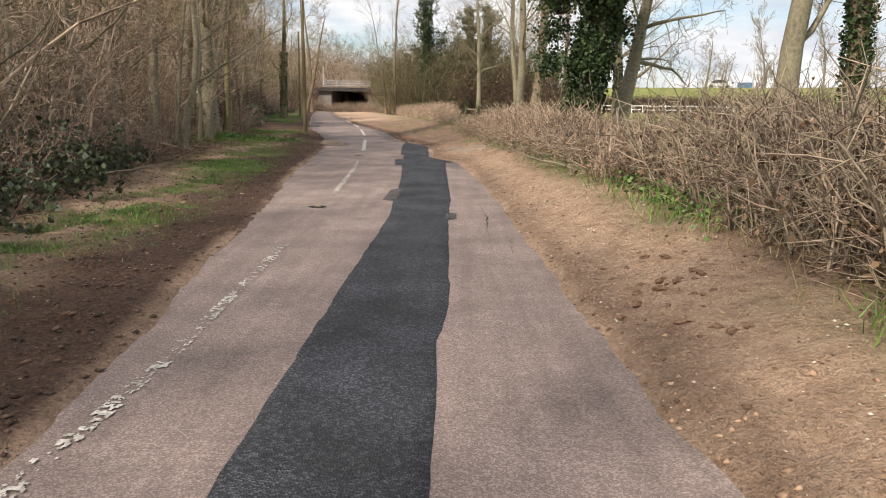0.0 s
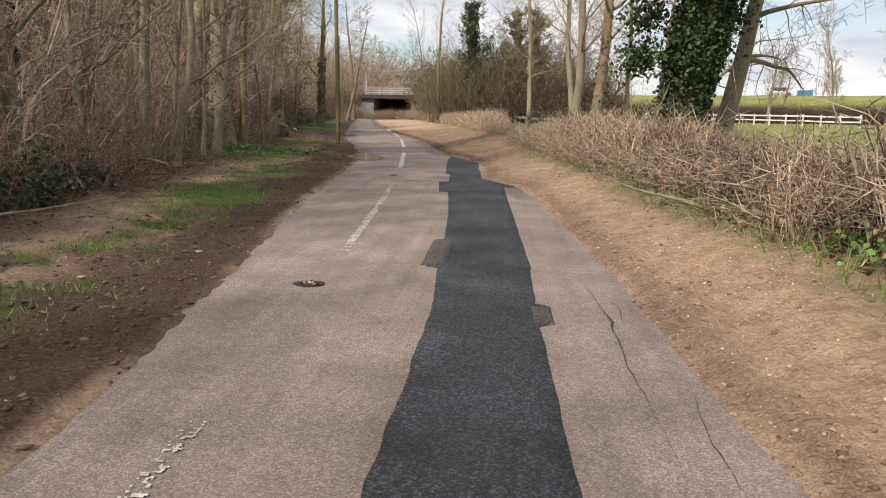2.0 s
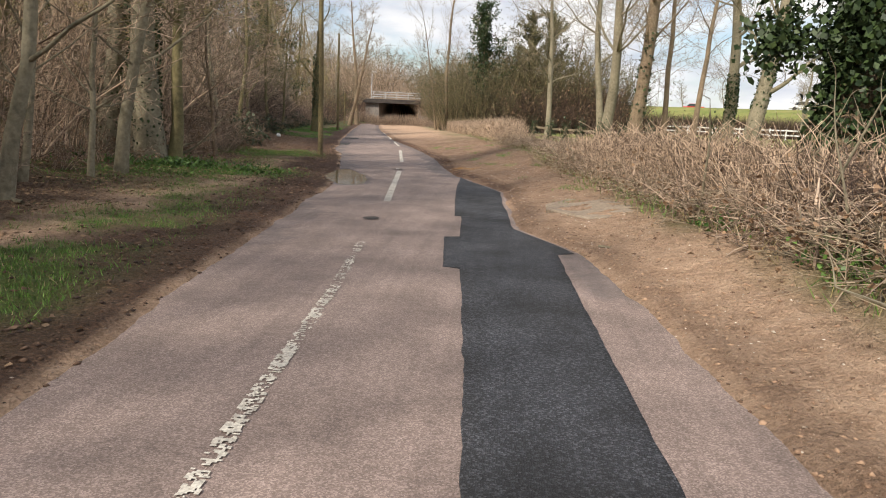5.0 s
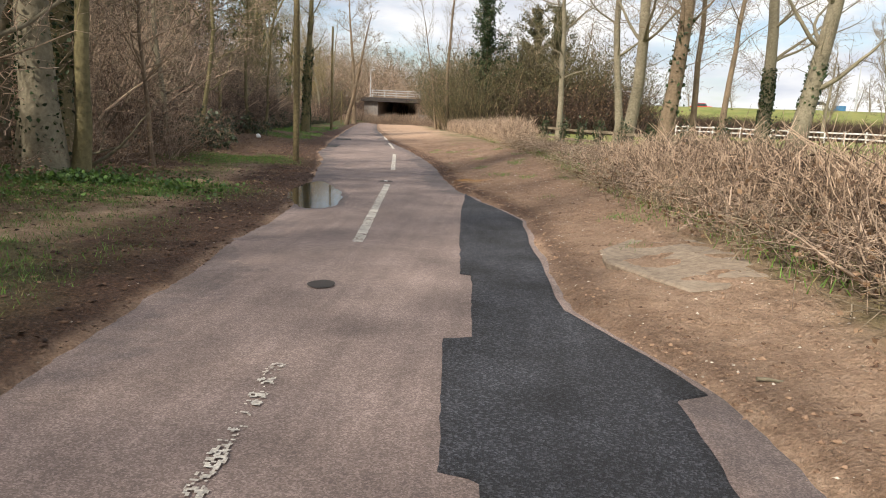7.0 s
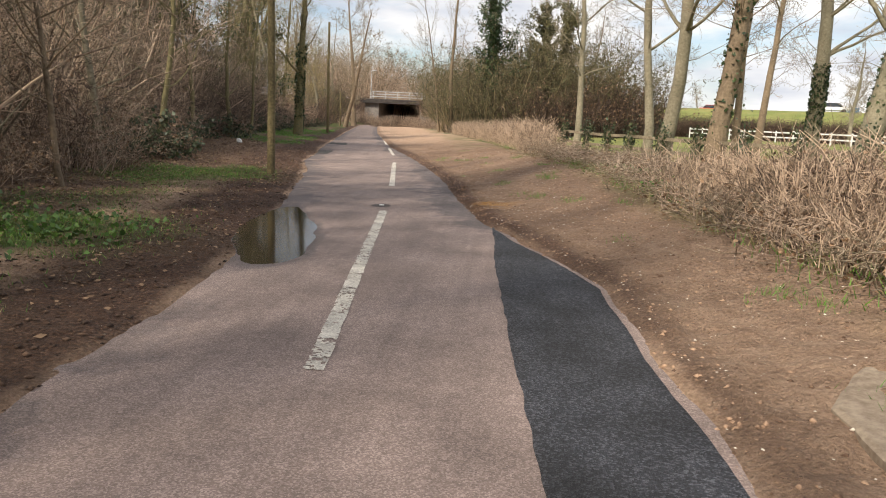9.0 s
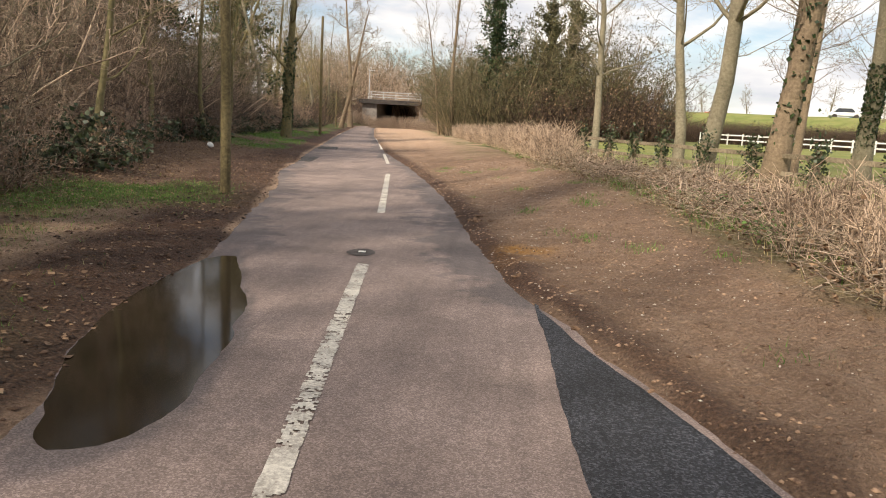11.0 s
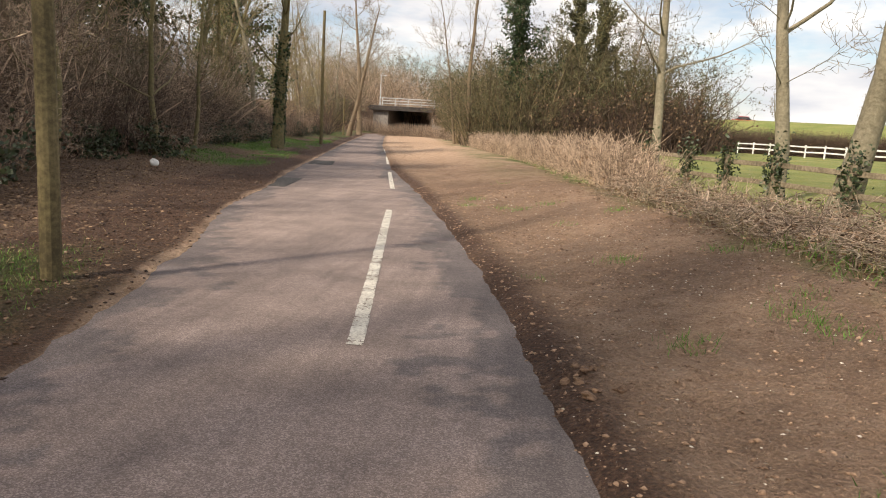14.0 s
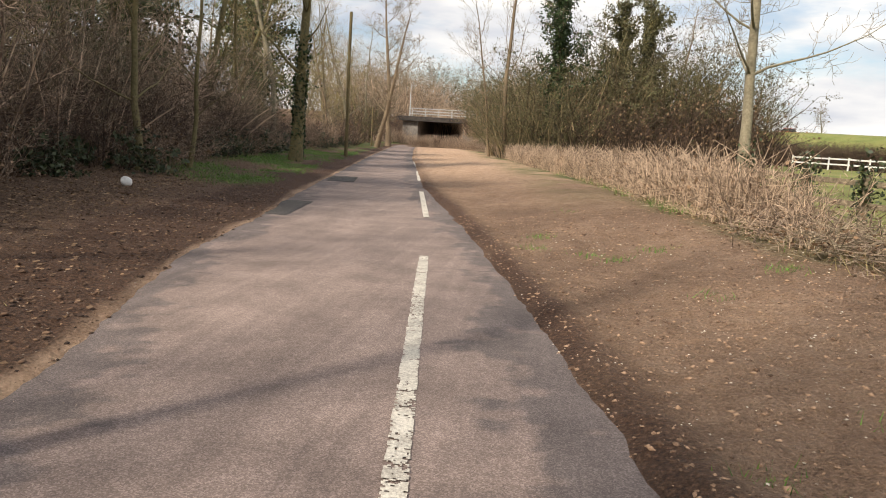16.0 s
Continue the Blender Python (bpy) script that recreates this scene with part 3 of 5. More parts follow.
def crack(points, width, label):
    """A thin dark crack as a narrow wandering ribbon."""
    p = np.array(points)
    t = np.linspace(0, len(p) - 1, 60)
    x, y = np.interp(t, range(len(p)), p[:, 0]), np.interp(t, range(len(p)), p[:, 1])
    x = x + 0.02 * wave_noise(y, y * 0, 5.0, 98, 4)
    w = width * (0.35 + 0.65 * np.abs(wave_noise(y, y * 0, 3.0, 99, 3)) * 2) * np.sin(np.linspace(0.1, math.pi - 0.1, 60))
    verts = np.concatenate([np.stack([x - w, y, 0 * y + 0.0065], 1), np.stack([x + w, y, 0 * y + 0.0065], 1)])
    i = np.arange(59)
    return tagged(array_mesh("crack", verts, np.stack([i, i + 60, i + 61, i + 1], 1), DARKNESS), label, "crack")


crack([(0.56, 7.1), (0.56, 8.4), (0.6, 8.95), (0.58, 9.34), (0.55, 9.9)], 0.006, "long dark crack in the pale asphalt")
crack([(0.74, 7.0), (0.72, 7.4), (0.78, 7.9)], 0.004, "short forked crack near the path's edge")
crack([(0.66, 9.0), (0.7, 9.25), (0.66, 9.5)], 0.0035, "short crack beside a longer one")


def stud_hole(x, y, rx, ry, kind):
    """A shallow dark hole in the asphalt where a road stud sat."""
    hole = thing("stud_hole", {"leaf": "dark pothole in the asphalt holding yellow leaves", "bare": "small dark empty stud hole in the asphalt", "stud": "round tar scar with a metal stud remnant"}[kind], "pothole", at=(x, y, 0))
    bm = bmesh.new()
    ring = [bm.verts.new((rx * math.cos(a) * (1 + 0.05 * math.sin(3 * a + x)), ry * math.sin(a) * (1 + 0.05 * math.cos(4 * a)), 0.0085)) for a in np.linspace(0, 2 * math.pi, 28, endpoint=False)]
    inner = [bm.verts.new((v.co.x * 0.8, v.co.y * 0.8, 0.0075)) for v in ring]
    for k in range(28):
        bm.faces.new((ring[k], ring[(k + 1) % 28], inner[(k + 1) % 28], inner[k]))
    bm.faces.new(inner)
    part("scar", bm, SCAR_TAR if kind == "stud" else DARKNESS, hole)
    if kind == "stud":
        bm = bmesh.new()
        box_bm(bm, -0.03, 0.045, -0.018, 0.018, 0.008, 0.02, 0.005)
        part("stud_remnant", bm, WHITE_WOOD, hole, "pale broken stud remnant")
    if kind == "leaf":
        for k, (lx, ly, turn) in enumerate(((0.0, 0.03, 0.3), (-0.04, -0.02, 1.5), (0.05, -0.025, 2.6))):
            bm = bmesh.new()
            vs = [bm.verts.new((lx + r * math.cos(a + turn), ly + r * math.sin(a + turn), 0.012 + 0.01 * math.cos(2 * a))) for a, r in zip(np.linspace(0, 6.0, 7), (0.045, 0.02, 0.035, 0.018, 0.03, 0.018, 0.03))]
            bm.faces.new(vs)
            part("fallen_leaf", bm, DEAD_YELLOW if k == 0 else STONE, hole, "yellow fallen leaf" if k == 0 else "")


SCAR_TAR = material("dark_tar_scar", (0.03, 0.024, 0.022), (0.10, 0.082, 0.076), scale=60.0, coarse=9.0, bump=0.6)
DEAD_YELLOW = material("yellow_leaf", (0.45, 0.33, 0.06), (0.75, 0.62, 0.18), scale=40.0, bump=0)
stud_hole(-1.41, 9.66, 0.115, 0.085, "leaf")
stud_hole(-2.1, 18.66, 0.10, 0.13, "bare")
stud_hole(-3.05, 27.3, 0.14, 0.19, "stud")


# ---- plants: tubes, leaves and branching ----
def tubes(segs, sides):
    """Prisms for an (n, 8) array of x0 y0 z0 x1 y1 z1 r0 r1."""
    s = np.asarray(segs, float)
    p0, p1, r0, r1 = s[:, 0:3], s[:, 3:6], s[:, 6], s[:, 7]
    d = p1 - p0
    d /= np.maximum(np.linalg.norm(d, axis=1, keepdims=True), 1e-6)
    ref = np.where(np.abs(d[:, 2:3]) < 0.9, [[0, 0, 1.0]], [[1.0, 0, 0]])
    u = np.cross(d, ref)
    u /= np.maximum(np.linalg.norm(u, axis=1, keepdims=True), 1e-6)
    v = np.cross(d, u)
    a = np.arange(sides) * 2 * math.pi / sides
    ring = np.cos(a)[None, :, None] * u[:, None] + np.sin(a)[None, :, None] * v[:, None]
    verts = np.concatenate([p0[:, None] + ring * r0[:, None, None], p1[:, None] + ring * r1[:, None, None]], axis=1)
    n = len(s)
    k = np.arange(sides)
    face = np.stack([k, (k + 1) % sides, (k + 1) % sides + sides, k + sides], 1)
    faces = (np.arange(n) * 2 * sides)[:, None, None] + face[None]
    return verts.reshape(-1, 3), faces.reshape(-1, 4)


def strand(segs, sides):
    """One unbroken tapered tube along a chain of segments."""
    s = np.asarray(segs, float)
    p = np.concatenate([s[:, 0:3], s[-1:, 3:6]])
    r = np.concatenate([s[:, 6], s[-1:, 7]])
    d = np.gradient(p, axis=0)
    d /= np.maximum(np.linalg.norm(d, axis=1, keepdims=True), 1e-6)
    mean = d.mean(axis=0)
    ref = np.array([1.0, 0, 0]) if abs(mean[0]) < 0.7 * np.linalg.norm(mean) else np.array([0, 1.0, 0])
    u = np.cross(d, ref)
    u /= np.maximum(np.linalg.norm(u, axis=1, keepdims=True), 1e-6)
    v = np.cross(d, u)
    a = np.arange(sides) * 2 * math.pi / sides
    ring = np.cos(a)[None, :, None] * u[:, None] + np.sin(a)[None, :, None] * v[:, None]
    verts = (p[:, None] + ring * r[:, None, None]).reshape(-1, 3)
    i, k = np.arange(len(p) - 1)[:, None] * sides, np.arange(sides)[None]
    faces = np.stack([i + k, i + (k + 1) % sides, i + (k + 1) % sides + sides, i + k + sides], -1).reshape(-1, 4)
    return verts, faces


def leaf_quads(rng, centres, size, droop=0.4):
    """One small folded leaf at each centre, turned at random."""
    c = np.asarray(centres, float)
    n = len(c)
    d = rng.normal(size=(n, 3))
    d /= np.linalg.norm(d, axis=1, keepdims=True)
    w = np.cross(d, rng.normal(size=(n, 3)))
    w /= np.maximum(np.linalg.norm(w, axis=1, keepdims=True), 1e-6)
    s = (size * rng.uniform(0.6, 1.3, n))[:, None]
    up = np.cross(d, w) * s * 0.2
    verts = np.stack([c - d * s * 0.5, c + w * s * 0.42 + up, c + d * s * 0.6, c - w * s * 0.42 + up], 1).reshape(-1, 3)
    faces = np.arange(n * 4).reshape(n, 4)
    return verts, faces


def grow(rng, start, way, length, radius, level, out, top, spread=0.75, bend=0.13, lift=0.06, kids=(5, 4, 4), steps=(9, 5, 4, 3), first=0.35):
    """A branch that wanders and forks; out collects segments by level."""
    n = steps[min(level, len(steps) - 1)]
    p, d = np.array(start, float), np.array(way, float)
    d /= np.linalg.norm(d)
    points = [p.copy()]
    r = radius
    for i in range(n):
        d = d + rng.normal(size=3) * bend + np.array([0, 0, lift])
        d /= np.linalg.norm(d)
        q = p + d * length / n
        r2 = radius * (1 - 0.82 * ((i + 1) / n) ** (0.9 if level else 1.15))
        out[level].append((*p, *q, r, r2))
        p, r = q, r2
        points.append(p.copy())
        if level < top:
            share = (i + 1) / n
            if share >= (first if level == 0 else 0.2):
                count = kids[min(level, len(kids) - 1)]
                expected = count / n * (1.5 if level == 0 else 1.25)
                m = int(expected) + (rng.random() < expected - int(expected))
                for _ in range(m):
                    side = rng.normal(size=3)
                    side -= d * side.dot(d)
                    side /= max(np.linalg.norm(side), 1e-6)
                    nd = d * (1 - spread * rng.uniform(0.6, 1.0)) + side * spread * rng.uniform(0.7, 1.1)
                    grow(rng, p, nd, length * (rng.uniform(0.20, 0.36) if level == 0 else rng.uniform(0.30, 0.55)) * (1.05 - 0.45 * share), max(r2 * rng.uniform(0.22, 0.42), 0.005), level + 1, out, top, spread, max(bend * 1.35, 0.14), lift * 1.4, kids, steps, first)
    return points


def bare_tree(seed, height, radius, bark, twig, label, lean=(0, 0), first=0.35, kids=(12, 7, 6), spread=0.75, ivy=0.0, ivy_low=0.0, ivy_high=0.6, fat=0.25, top=3, category="tree", group="", lift=0.06, bend=0.05, leaf=0.11, twig_min=0.0045, sprigs=16, ivy_limbs=0.0, ivy_mat=None):
    """A leafless tree: tapered trunk and limbs, a crown of fine twigs, and ivy up the trunk where it has some."""
    rng = np.random.default_rng(seed)
    tree = thing("tree", label, category, group)
    out = [[], [], [], []]
    spine = grow(rng, (0, 0, -0.15), (lean[0], lean[1], 1), height, radius, 0, out, top, spread, bend, lift, kids, (11, 7, 5, 3), first)
    if sprigs:
        low_part = [p for k, p in enumerate(spine) if 0.1 < k / len(spine) < 0.8]
        for _ in range(sprigs):
            k = rng.integers(0, len(low_part) - 1)
            p = low_part[k] + (low_part[k + 1] - low_part[k]) * rng.random()
            a = rng.uniform(0, 2 * math.pi)
            grow(rng, p, (math.cos(a), math.sin(a), rng.uniform(0.2, 1.0)), rng.uniform(0.9, 2.6), 0.014, 1, out, top, 0.7, 0.12, 0.02, (0, 7, 5), (11, 6, 4, 3), 0.2)
    base = np.array(out[0])
    base[0, 6] *= 1.35
    base[1, 6] = base[0, 7] = base[0, 7] * 1.06
    v, f = strand(base, 12)
    array_mesh("trunk", v, f, bark, tree, shade_smooth=True)
    if out[1]:
        v, f = tubes(out[1], 7)
        tagged(array_mesh("branching", v, f, bark, tree, shade_smooth=True), kind="stuff")
    fine = np.array(out[2] + out[3]) if out[2] else np.zeros((0, 8))
    if len(fine):
        fine[:, 6:8] = np.maximum(fine[:, 6:8], twig_min)
        v, f = tubes(fine, 3)
        tagged(array_mesh("crown", v, f, twig, tree), kind="stuff")
    if ivy:
        sp = np.array(spine)
        t = rng.uniform(ivy_low, ivy_high, int(ivy)) * (len(sp) - 1)
        c = np.stack([np.interp(t, np.arange(len(sp)), sp[:, k]) for k in range(3)], 1)
        a = rng.uniform(0, 2 * math.pi, len(c))
        lump = 0.6 + 0.5 * wave_noise(c[:, 2] * 1.0, np.sin(a) * 1.5 + a * 0, 1.2, seed, 3)
        rr = radius * 0.8 + fat * np.sqrt(rng.uniform(0.05, 1, len(c))) * lump * 1.3
        c[:, 0] += rr * np.cos(a)
        c[:, 1] += rr * np.sin(a)
        arms = [g for g in out[1] if ivy_low * height < g[2] < ivy_high * height and ivy_limbs]
        if arms:
            arms = np.array(arms)
            n = int(ivy * ivy_limbs)
            t, j = rng.random((n, 1)) ** 1.5, rng.integers(0, len(arms), n)
            c = np.concatenate([c, arms[j, 0:3] * (1 - t) + arms[j, 3:6] * t + rng.normal(size=(n, 3)) * fat * 0.35])
        v, f = leaf_quads(rng, c, leaf)
        tagged(array_mesh("ivy", v, f, ivy_mat or IVY, tree, "dark green ivy leaves"), kind="stuff")
    return tree


def place(ob, x, y, turn=0.0, size=1.0, sink=0.0, tilt=(0, 0)):
    z = float(ground_height(x, y)) - sink
    return Matrix.LocRotScale((x, y, z), Euler((tilt[0], tilt[1], turn)), (size, size, size))


def put(ob, x, y, turn=0.0, size=1.0, sink=0.0, tilt=(0, 0)):
    ob.matrix_basis = place(ob, x, y, turn, size, sink, tilt)
    return ob


def shrub(seed, height, stems, width, twig, label, leaves=0, leaf_mat=None, leaf_size=0.05, thick=0.008, lean=0.35, name="shrub", group="", top=2, kids=(6, 4), arch=0.0, spread=0.6):
    """A many-stemmed bush: stems from one stool, twigs, and leaves where it keeps them."""
    rng = np.random.default_rng(seed)
    bush = thing(name, label, "shrub", group)
    out = [[], [], [], []]
    for _ in range(stems):
        a, r = rng.uniform(0, 2 * math.pi), width * math.sqrt(rng.random()) * 0.5
        d = (math.cos(a) * lean * rng.uniform(0.1, 1.2) + rng.normal() * 0.15, math.sin(a) * lean * rng.uniform(0.1, 1.2) + rng.normal() * 0.15, 1)
        grow(rng, (r * math.cos(a), r * math.sin(a), -0.08), d, height * rng.uniform(0.55, 1.1), thick * rng.uniform(0.7, 1.4), 0, out, top, spread, 0.14, -arch, kids, (6, 3, 3), 0.2)
    v, f = tubes(out[0], 4)
    tagged(array_mesh("stem_tangle", v, f, twig, bush), kind="stuff")
    fine = np.array(out[1] + out[2])
    fine[:, 6:8] = np.maximum(fine[:, 6:8], 0.003)
    v, f = tubes(fine, 3)
    tagged(array_mesh("twig_tangle", v, f, twig, bush), kind="stuff")
    if leaves:
        ends = fine[rng.integers(0, len(fine), leaves), 3:6] + rng.normal(size=(leaves, 3)) * 0.03
        v, f = leaf_quads(rng, ends, leaf_size)
        tagged(array_mesh("foliage", v, f, leaf_mat, bush), kind="stuff")
    return bush


# ---- trees of the avenue beside the meadow ----
RNG = np.random.default_rng(7)
GREY = "tall leafless tree with pale grey bark in the hedge"
put(bare_tree(1, 12.5, 0.15, BARK_GREY, TWIG_GREY, "slim leafless birch with pale bark beside the hedge", lean=(0.05, 0), first=0.24, kids=(24, 9, 7), lift=0.04, sprigs=5), 1.78, 48.9)
put(bare_tree(2, 15, 0.17, BARK_GREY, TWIG_GREY, GREY, first=0.24, kids=(16, 8, 6)), 3.95, 44.3)
put(bare_tree(3, 15, 0.22, BARK_GREY, TWIG_GREY, GREY, first=0.2, lean=(0.04, 0), kids=(16, 8, 6), sprigs=24), 3.42, 39.6)
put(bare_tree(4, 15, 0.25, BARK_BROWN, TWIG_GREY, "tall leafless tree with a little ivy on its trunk", lean=(0.10, 0.0), first=0.22, ivy=260, ivy_high=0.3, fat=0.06, kids=(16, 8, 6), sprigs=24), 4.1, 36.4)
put(bare_tree(5, 14, 0.13, BARK_BROWN, TWIG_BROWN, "slim dark leafless tree behind the hedge", first=0.3, sprigs=20), 6.6, 42.7)
put(bare_tree(6, 14, 0.16, BARK_BROWN, TWIG_BROWN, "slim dark leafless tree behind the hedge", first=0.3, lean=(0.06, 0), sprigs=20), 9.3, 48.7)
put(bare_tree(8, 15, 0.28, BARK_GREY, TWIG_GREY, "stout leafless tree with ivy round its lower trunk", lean=(0.08, 0), first=0.25, ivy=1500, ivy_high=0.26, fat=0.07), 10.0, 45.0)
put(bare_tree(9, 15, 0.31, BARK_GREY, TWIG_GREY, "stout leaning leafless tree with a forked trunk", lean=(0.2, 0), first=0.18, ivy=350, ivy_high=0.25, fat=0.06), 8.8, 38.6)
put(bare_tree(10, 14, 0.24, BARK_GREY, TWIG_GREY, "pale forked leafless tree rising behind the hedge", lean=(0.06, 0), first=0.14, kids=(9, 7, 6), sprigs=4), 7.1, 16.5)
put(bare_tree(11, 12, 0.22, BARK_BROWN, TWIG_BROWN, "leafless tree wrapped in ivy behind the hedge", first=0.35, ivy=3500, ivy_high=0.5, fat=0.16, leaf=0.09), 8.5, 16.3)
put(bare_tree(12, 9, 0.20, BARK_GREY, TWIG_GREY, "leaning leafless tree beside the ivy-clad trunk", lean=(0.22, 0.1), first=0.2, kids=(16, 9, 6), spread=0.95, lift=-0.01), 4.25, 19.6)


def ivy_tree():
    """The trunk hidden under ivy whose bushy head hangs out over the hedge."""
    tree = bare_tree(13, 9, 0.30, BARK_BROWN, TWIG_BROWN, "thick trunk smothered in dark glossy ivy", first=0.3, kids=(10, 5, 4), ivy=12000, ivy_low=0.0, ivy_high=0.55, fat=0.3, leaf=0.075)
    rng = np.random.default_rng(14)
    centres = []
    for _ in range(58):
        a, z = rng.uniform(0, 2 * math.pi), 1.6 + 4.6 * rng.random() ** 0.8
        r = rng.uniform(0.3, 1.0) * (0.55 + 0.28 * (z - 1.5)) * (0.85 + 0.3 * rng.random())
        q = np.array([r * math.cos(a), r * math.sin(a), z])
        centres.append(q + rng.normal(size=(430, 3)) * np.array([0.23, 0.23, 0.19]) * rng.uniform(0.6, 1.2))
    v, f = leaf_quads(rng, np.concatenate(centres), 0.08)
    array_mesh("ivy_head", v, f, IVY, tree, "bushy overhanging ivy head")
    return put(tree, 3.15, 18.4)


ivy_tree()

# ---- the wood on the other side ----
put(bare_tree(20, 11, 0.17, BARK_BROWN, TWIG_BROWN, "dark leafless tree with peeling bark at the wood's edge", first=0.2, ivy=500, ivy_high=0.4, fat=0.08, kids=(14, 7, 5)), -6.75, 14.1)
put(bare_tree(21, 12, 0.18, BARK_GREY, TWIG_GREEN, "brown trunk hung with old ivy stems", first=0.25, kids=(14, 7, 5), ivy=400, ivy_high=0.3, fat=0.12, leaf=0.06), -8.09, 23.3)
put(bare_tree(22, 12, 0.24, BARK_GREY, TWIG_GREEN, "pale furrowed trunk twisting above ivy stems", first=0.25, lean=(0.05, 0), kids=(14, 7, 5), bend=0.05, ivy=500, ivy_high=0.3, fat=0.14, leaf=0.06), -7.14, 23.1)
put(bare_tree(30, 12, 0.17, BARK_GREY, TWIG_BROWN, "straight pale brown trunk at the wood's edge", first=0.25, kids=(14, 7, 5), ivy=300, ivy_high=0.2, fat=0.12, leaf=0.06), -7.63, 23.4)
put(bare_tree(23, 10, 0.11, BARK_GREEN, TWIG_GREEN, "mossy leafless coppice stem at the wood's edge", first=0.2, lean=(0.08, 0), kids=(14, 7, 5)), -6.8, 23.3)
put(bare_tree(24, 12, 0.27, BARK_GREEN, TWIG_GREEN, "thick mossy trunk with ivy stems at its foot", first=0.2, ivy=700, ivy_high=0.35, fat=0.1, kids=(13, 7, 5)), -8.3, 25.0)
put(bare_tree(25, 12, 0.24, BARK_BROWN, TWIG_BROWN, "thick forked brown trunk with ragged bark", first=0.15, lean=(-0.08, 0), kids=(13, 7, 5)), -9.2, 24.3)
put(bare_tree(26, 4.5, 0.045, BARK_BROWN, TWIG_BROWN, "thin leafless sapling on the leaf litter", first=0.2, kids=(8, 4, 3)), -7.1, 26.1)
put(bare_tree(27, 13, 0.24, BARK_GREEN, TWIG_GREEN, "mossy leafless tree on the path's far verge", first=0.2, ivy=1200, ivy_high=0.4, fat=0.12), -13.0, 57.0)
put(bare_tree(28, 11, 0.10, BARK_BROWN, TWIG_BROWN, "slender leaning stem at the edge of the wood", first=0.2, lean=(0.25, 0.05), kids=(10, 6, 5)), -8.2, 17.6)
put(bare_tree(29, 15, 0.29, BARK_BROWN, TWIG_BROWN, "tall leafless tree by the path behind the walker", first=0.62, kids=(7, 5, 4), sprigs=0, lift=0.02, bend=0.02), -5.0, -3.95)

for k, (x, y, r, h) in enumerate(((-5.6, 10.2, 0.06, 8), (-6.0, 13.2, 0.09, 10), (-6.3, 15.2, 0.06, 8), (-5.9, 17.3, 0.08, 9), (-6.9, 18.2, 0.11, 11), (-7.2, 17.0, 0.10, 11), (-6.5, 20.8, 0.09, 10), (-6.1, 11.4, 0.05, 7), (-6.9, 16.0, 0.07, 9), (-6.6, 18.6, 0.05, 7), (-7.9, 12.6, 0.08, 10), (-6.4, 19.8, 0.045, 6), (-7.6, 19.2, 0.08, 10), (-8.0, 28.6, 0.06, 8), (-9.3, 33.2, 0.07, 9), (-11.0, 38.6, 0.07, 9), (-11.8, 44.0, 0.08, 9), (-12.0, 46.5, 0.06, 8))):
    put(bare_tree(180 + k, h, r, BARK_GREY if k < 14 else BARK_GREEN, TWIG_TAN, "slender leafless stem at the wood's edge", first=0.15, lean=(0.12 * math.sin(k * 2.3), 0.08), kids=(10, 6, 4), sprigs=6, bend=0.07), x, y)
kinds = [bare_tree(40 + k, 11 + k % 3, 0.11 + 0.02 * (k % 3), (BARK_BROWN, BARK_GREEN, BARK_GREY)[k % 3], (TWIG_GREEN, TWIG_GREEN, TWIG_BROWN)[k % 3], ("leafless brown tree deep in the wood", "leafless mossy tree deep in the wood", "leafless grey tree deep in the wood")[k % 3], first=0.12, kids=(17, 7, 4), group="trees of the wood", bend=0.07, lift=0.05, twig_min=0.0035) for k in range(6)]
spots = []
for _ in range(4000):
    # the range below y = 0 adds unseen trees that part-shade the path's left
    y = RNG.uniform(-14, 128)
    near = float(np.interp(y, [-14, 2, 12, 20, 26, 34, 42, 60, 130], [4.6, 4.2, 4.6, 5.0, 5.6, 6.2, 5.4, 5.0, 4.0]))
    dl = near + RNG.exponential(5.0)
    if dl > (9.5 if y < 32 else 15):
        continue
    x = float(left_edge(y)) - dl
    gap = 1.9 if dl < near + 4 else 2.9
    if all((x - a) ** 2 + (y - b) ** 2 > gap ** 2 for a, b in spots):
        spots.append((x, y))
    if len(spots) > 54:
        break
# six more trees out of view, added to cast shade on the path's left
spots += [(-5.6, -1.6), (-6.4, -3.9), (-7.4, 0.2), (-8.2, -6.1), (-6.6, 1.8), (-9.0, -3.0)]
for i, (x, y) in enumerate(spots):
    ob = kinds[i % 6] if i < 6 else copy_thing(kinds[i % 6], Matrix())
    put(ob, x, y, RNG.uniform(0, 6.28), RNG.uniform(0.75, 1.2), tilt=(RNG.normal() * 0.06, RNG.normal() * 0.06))


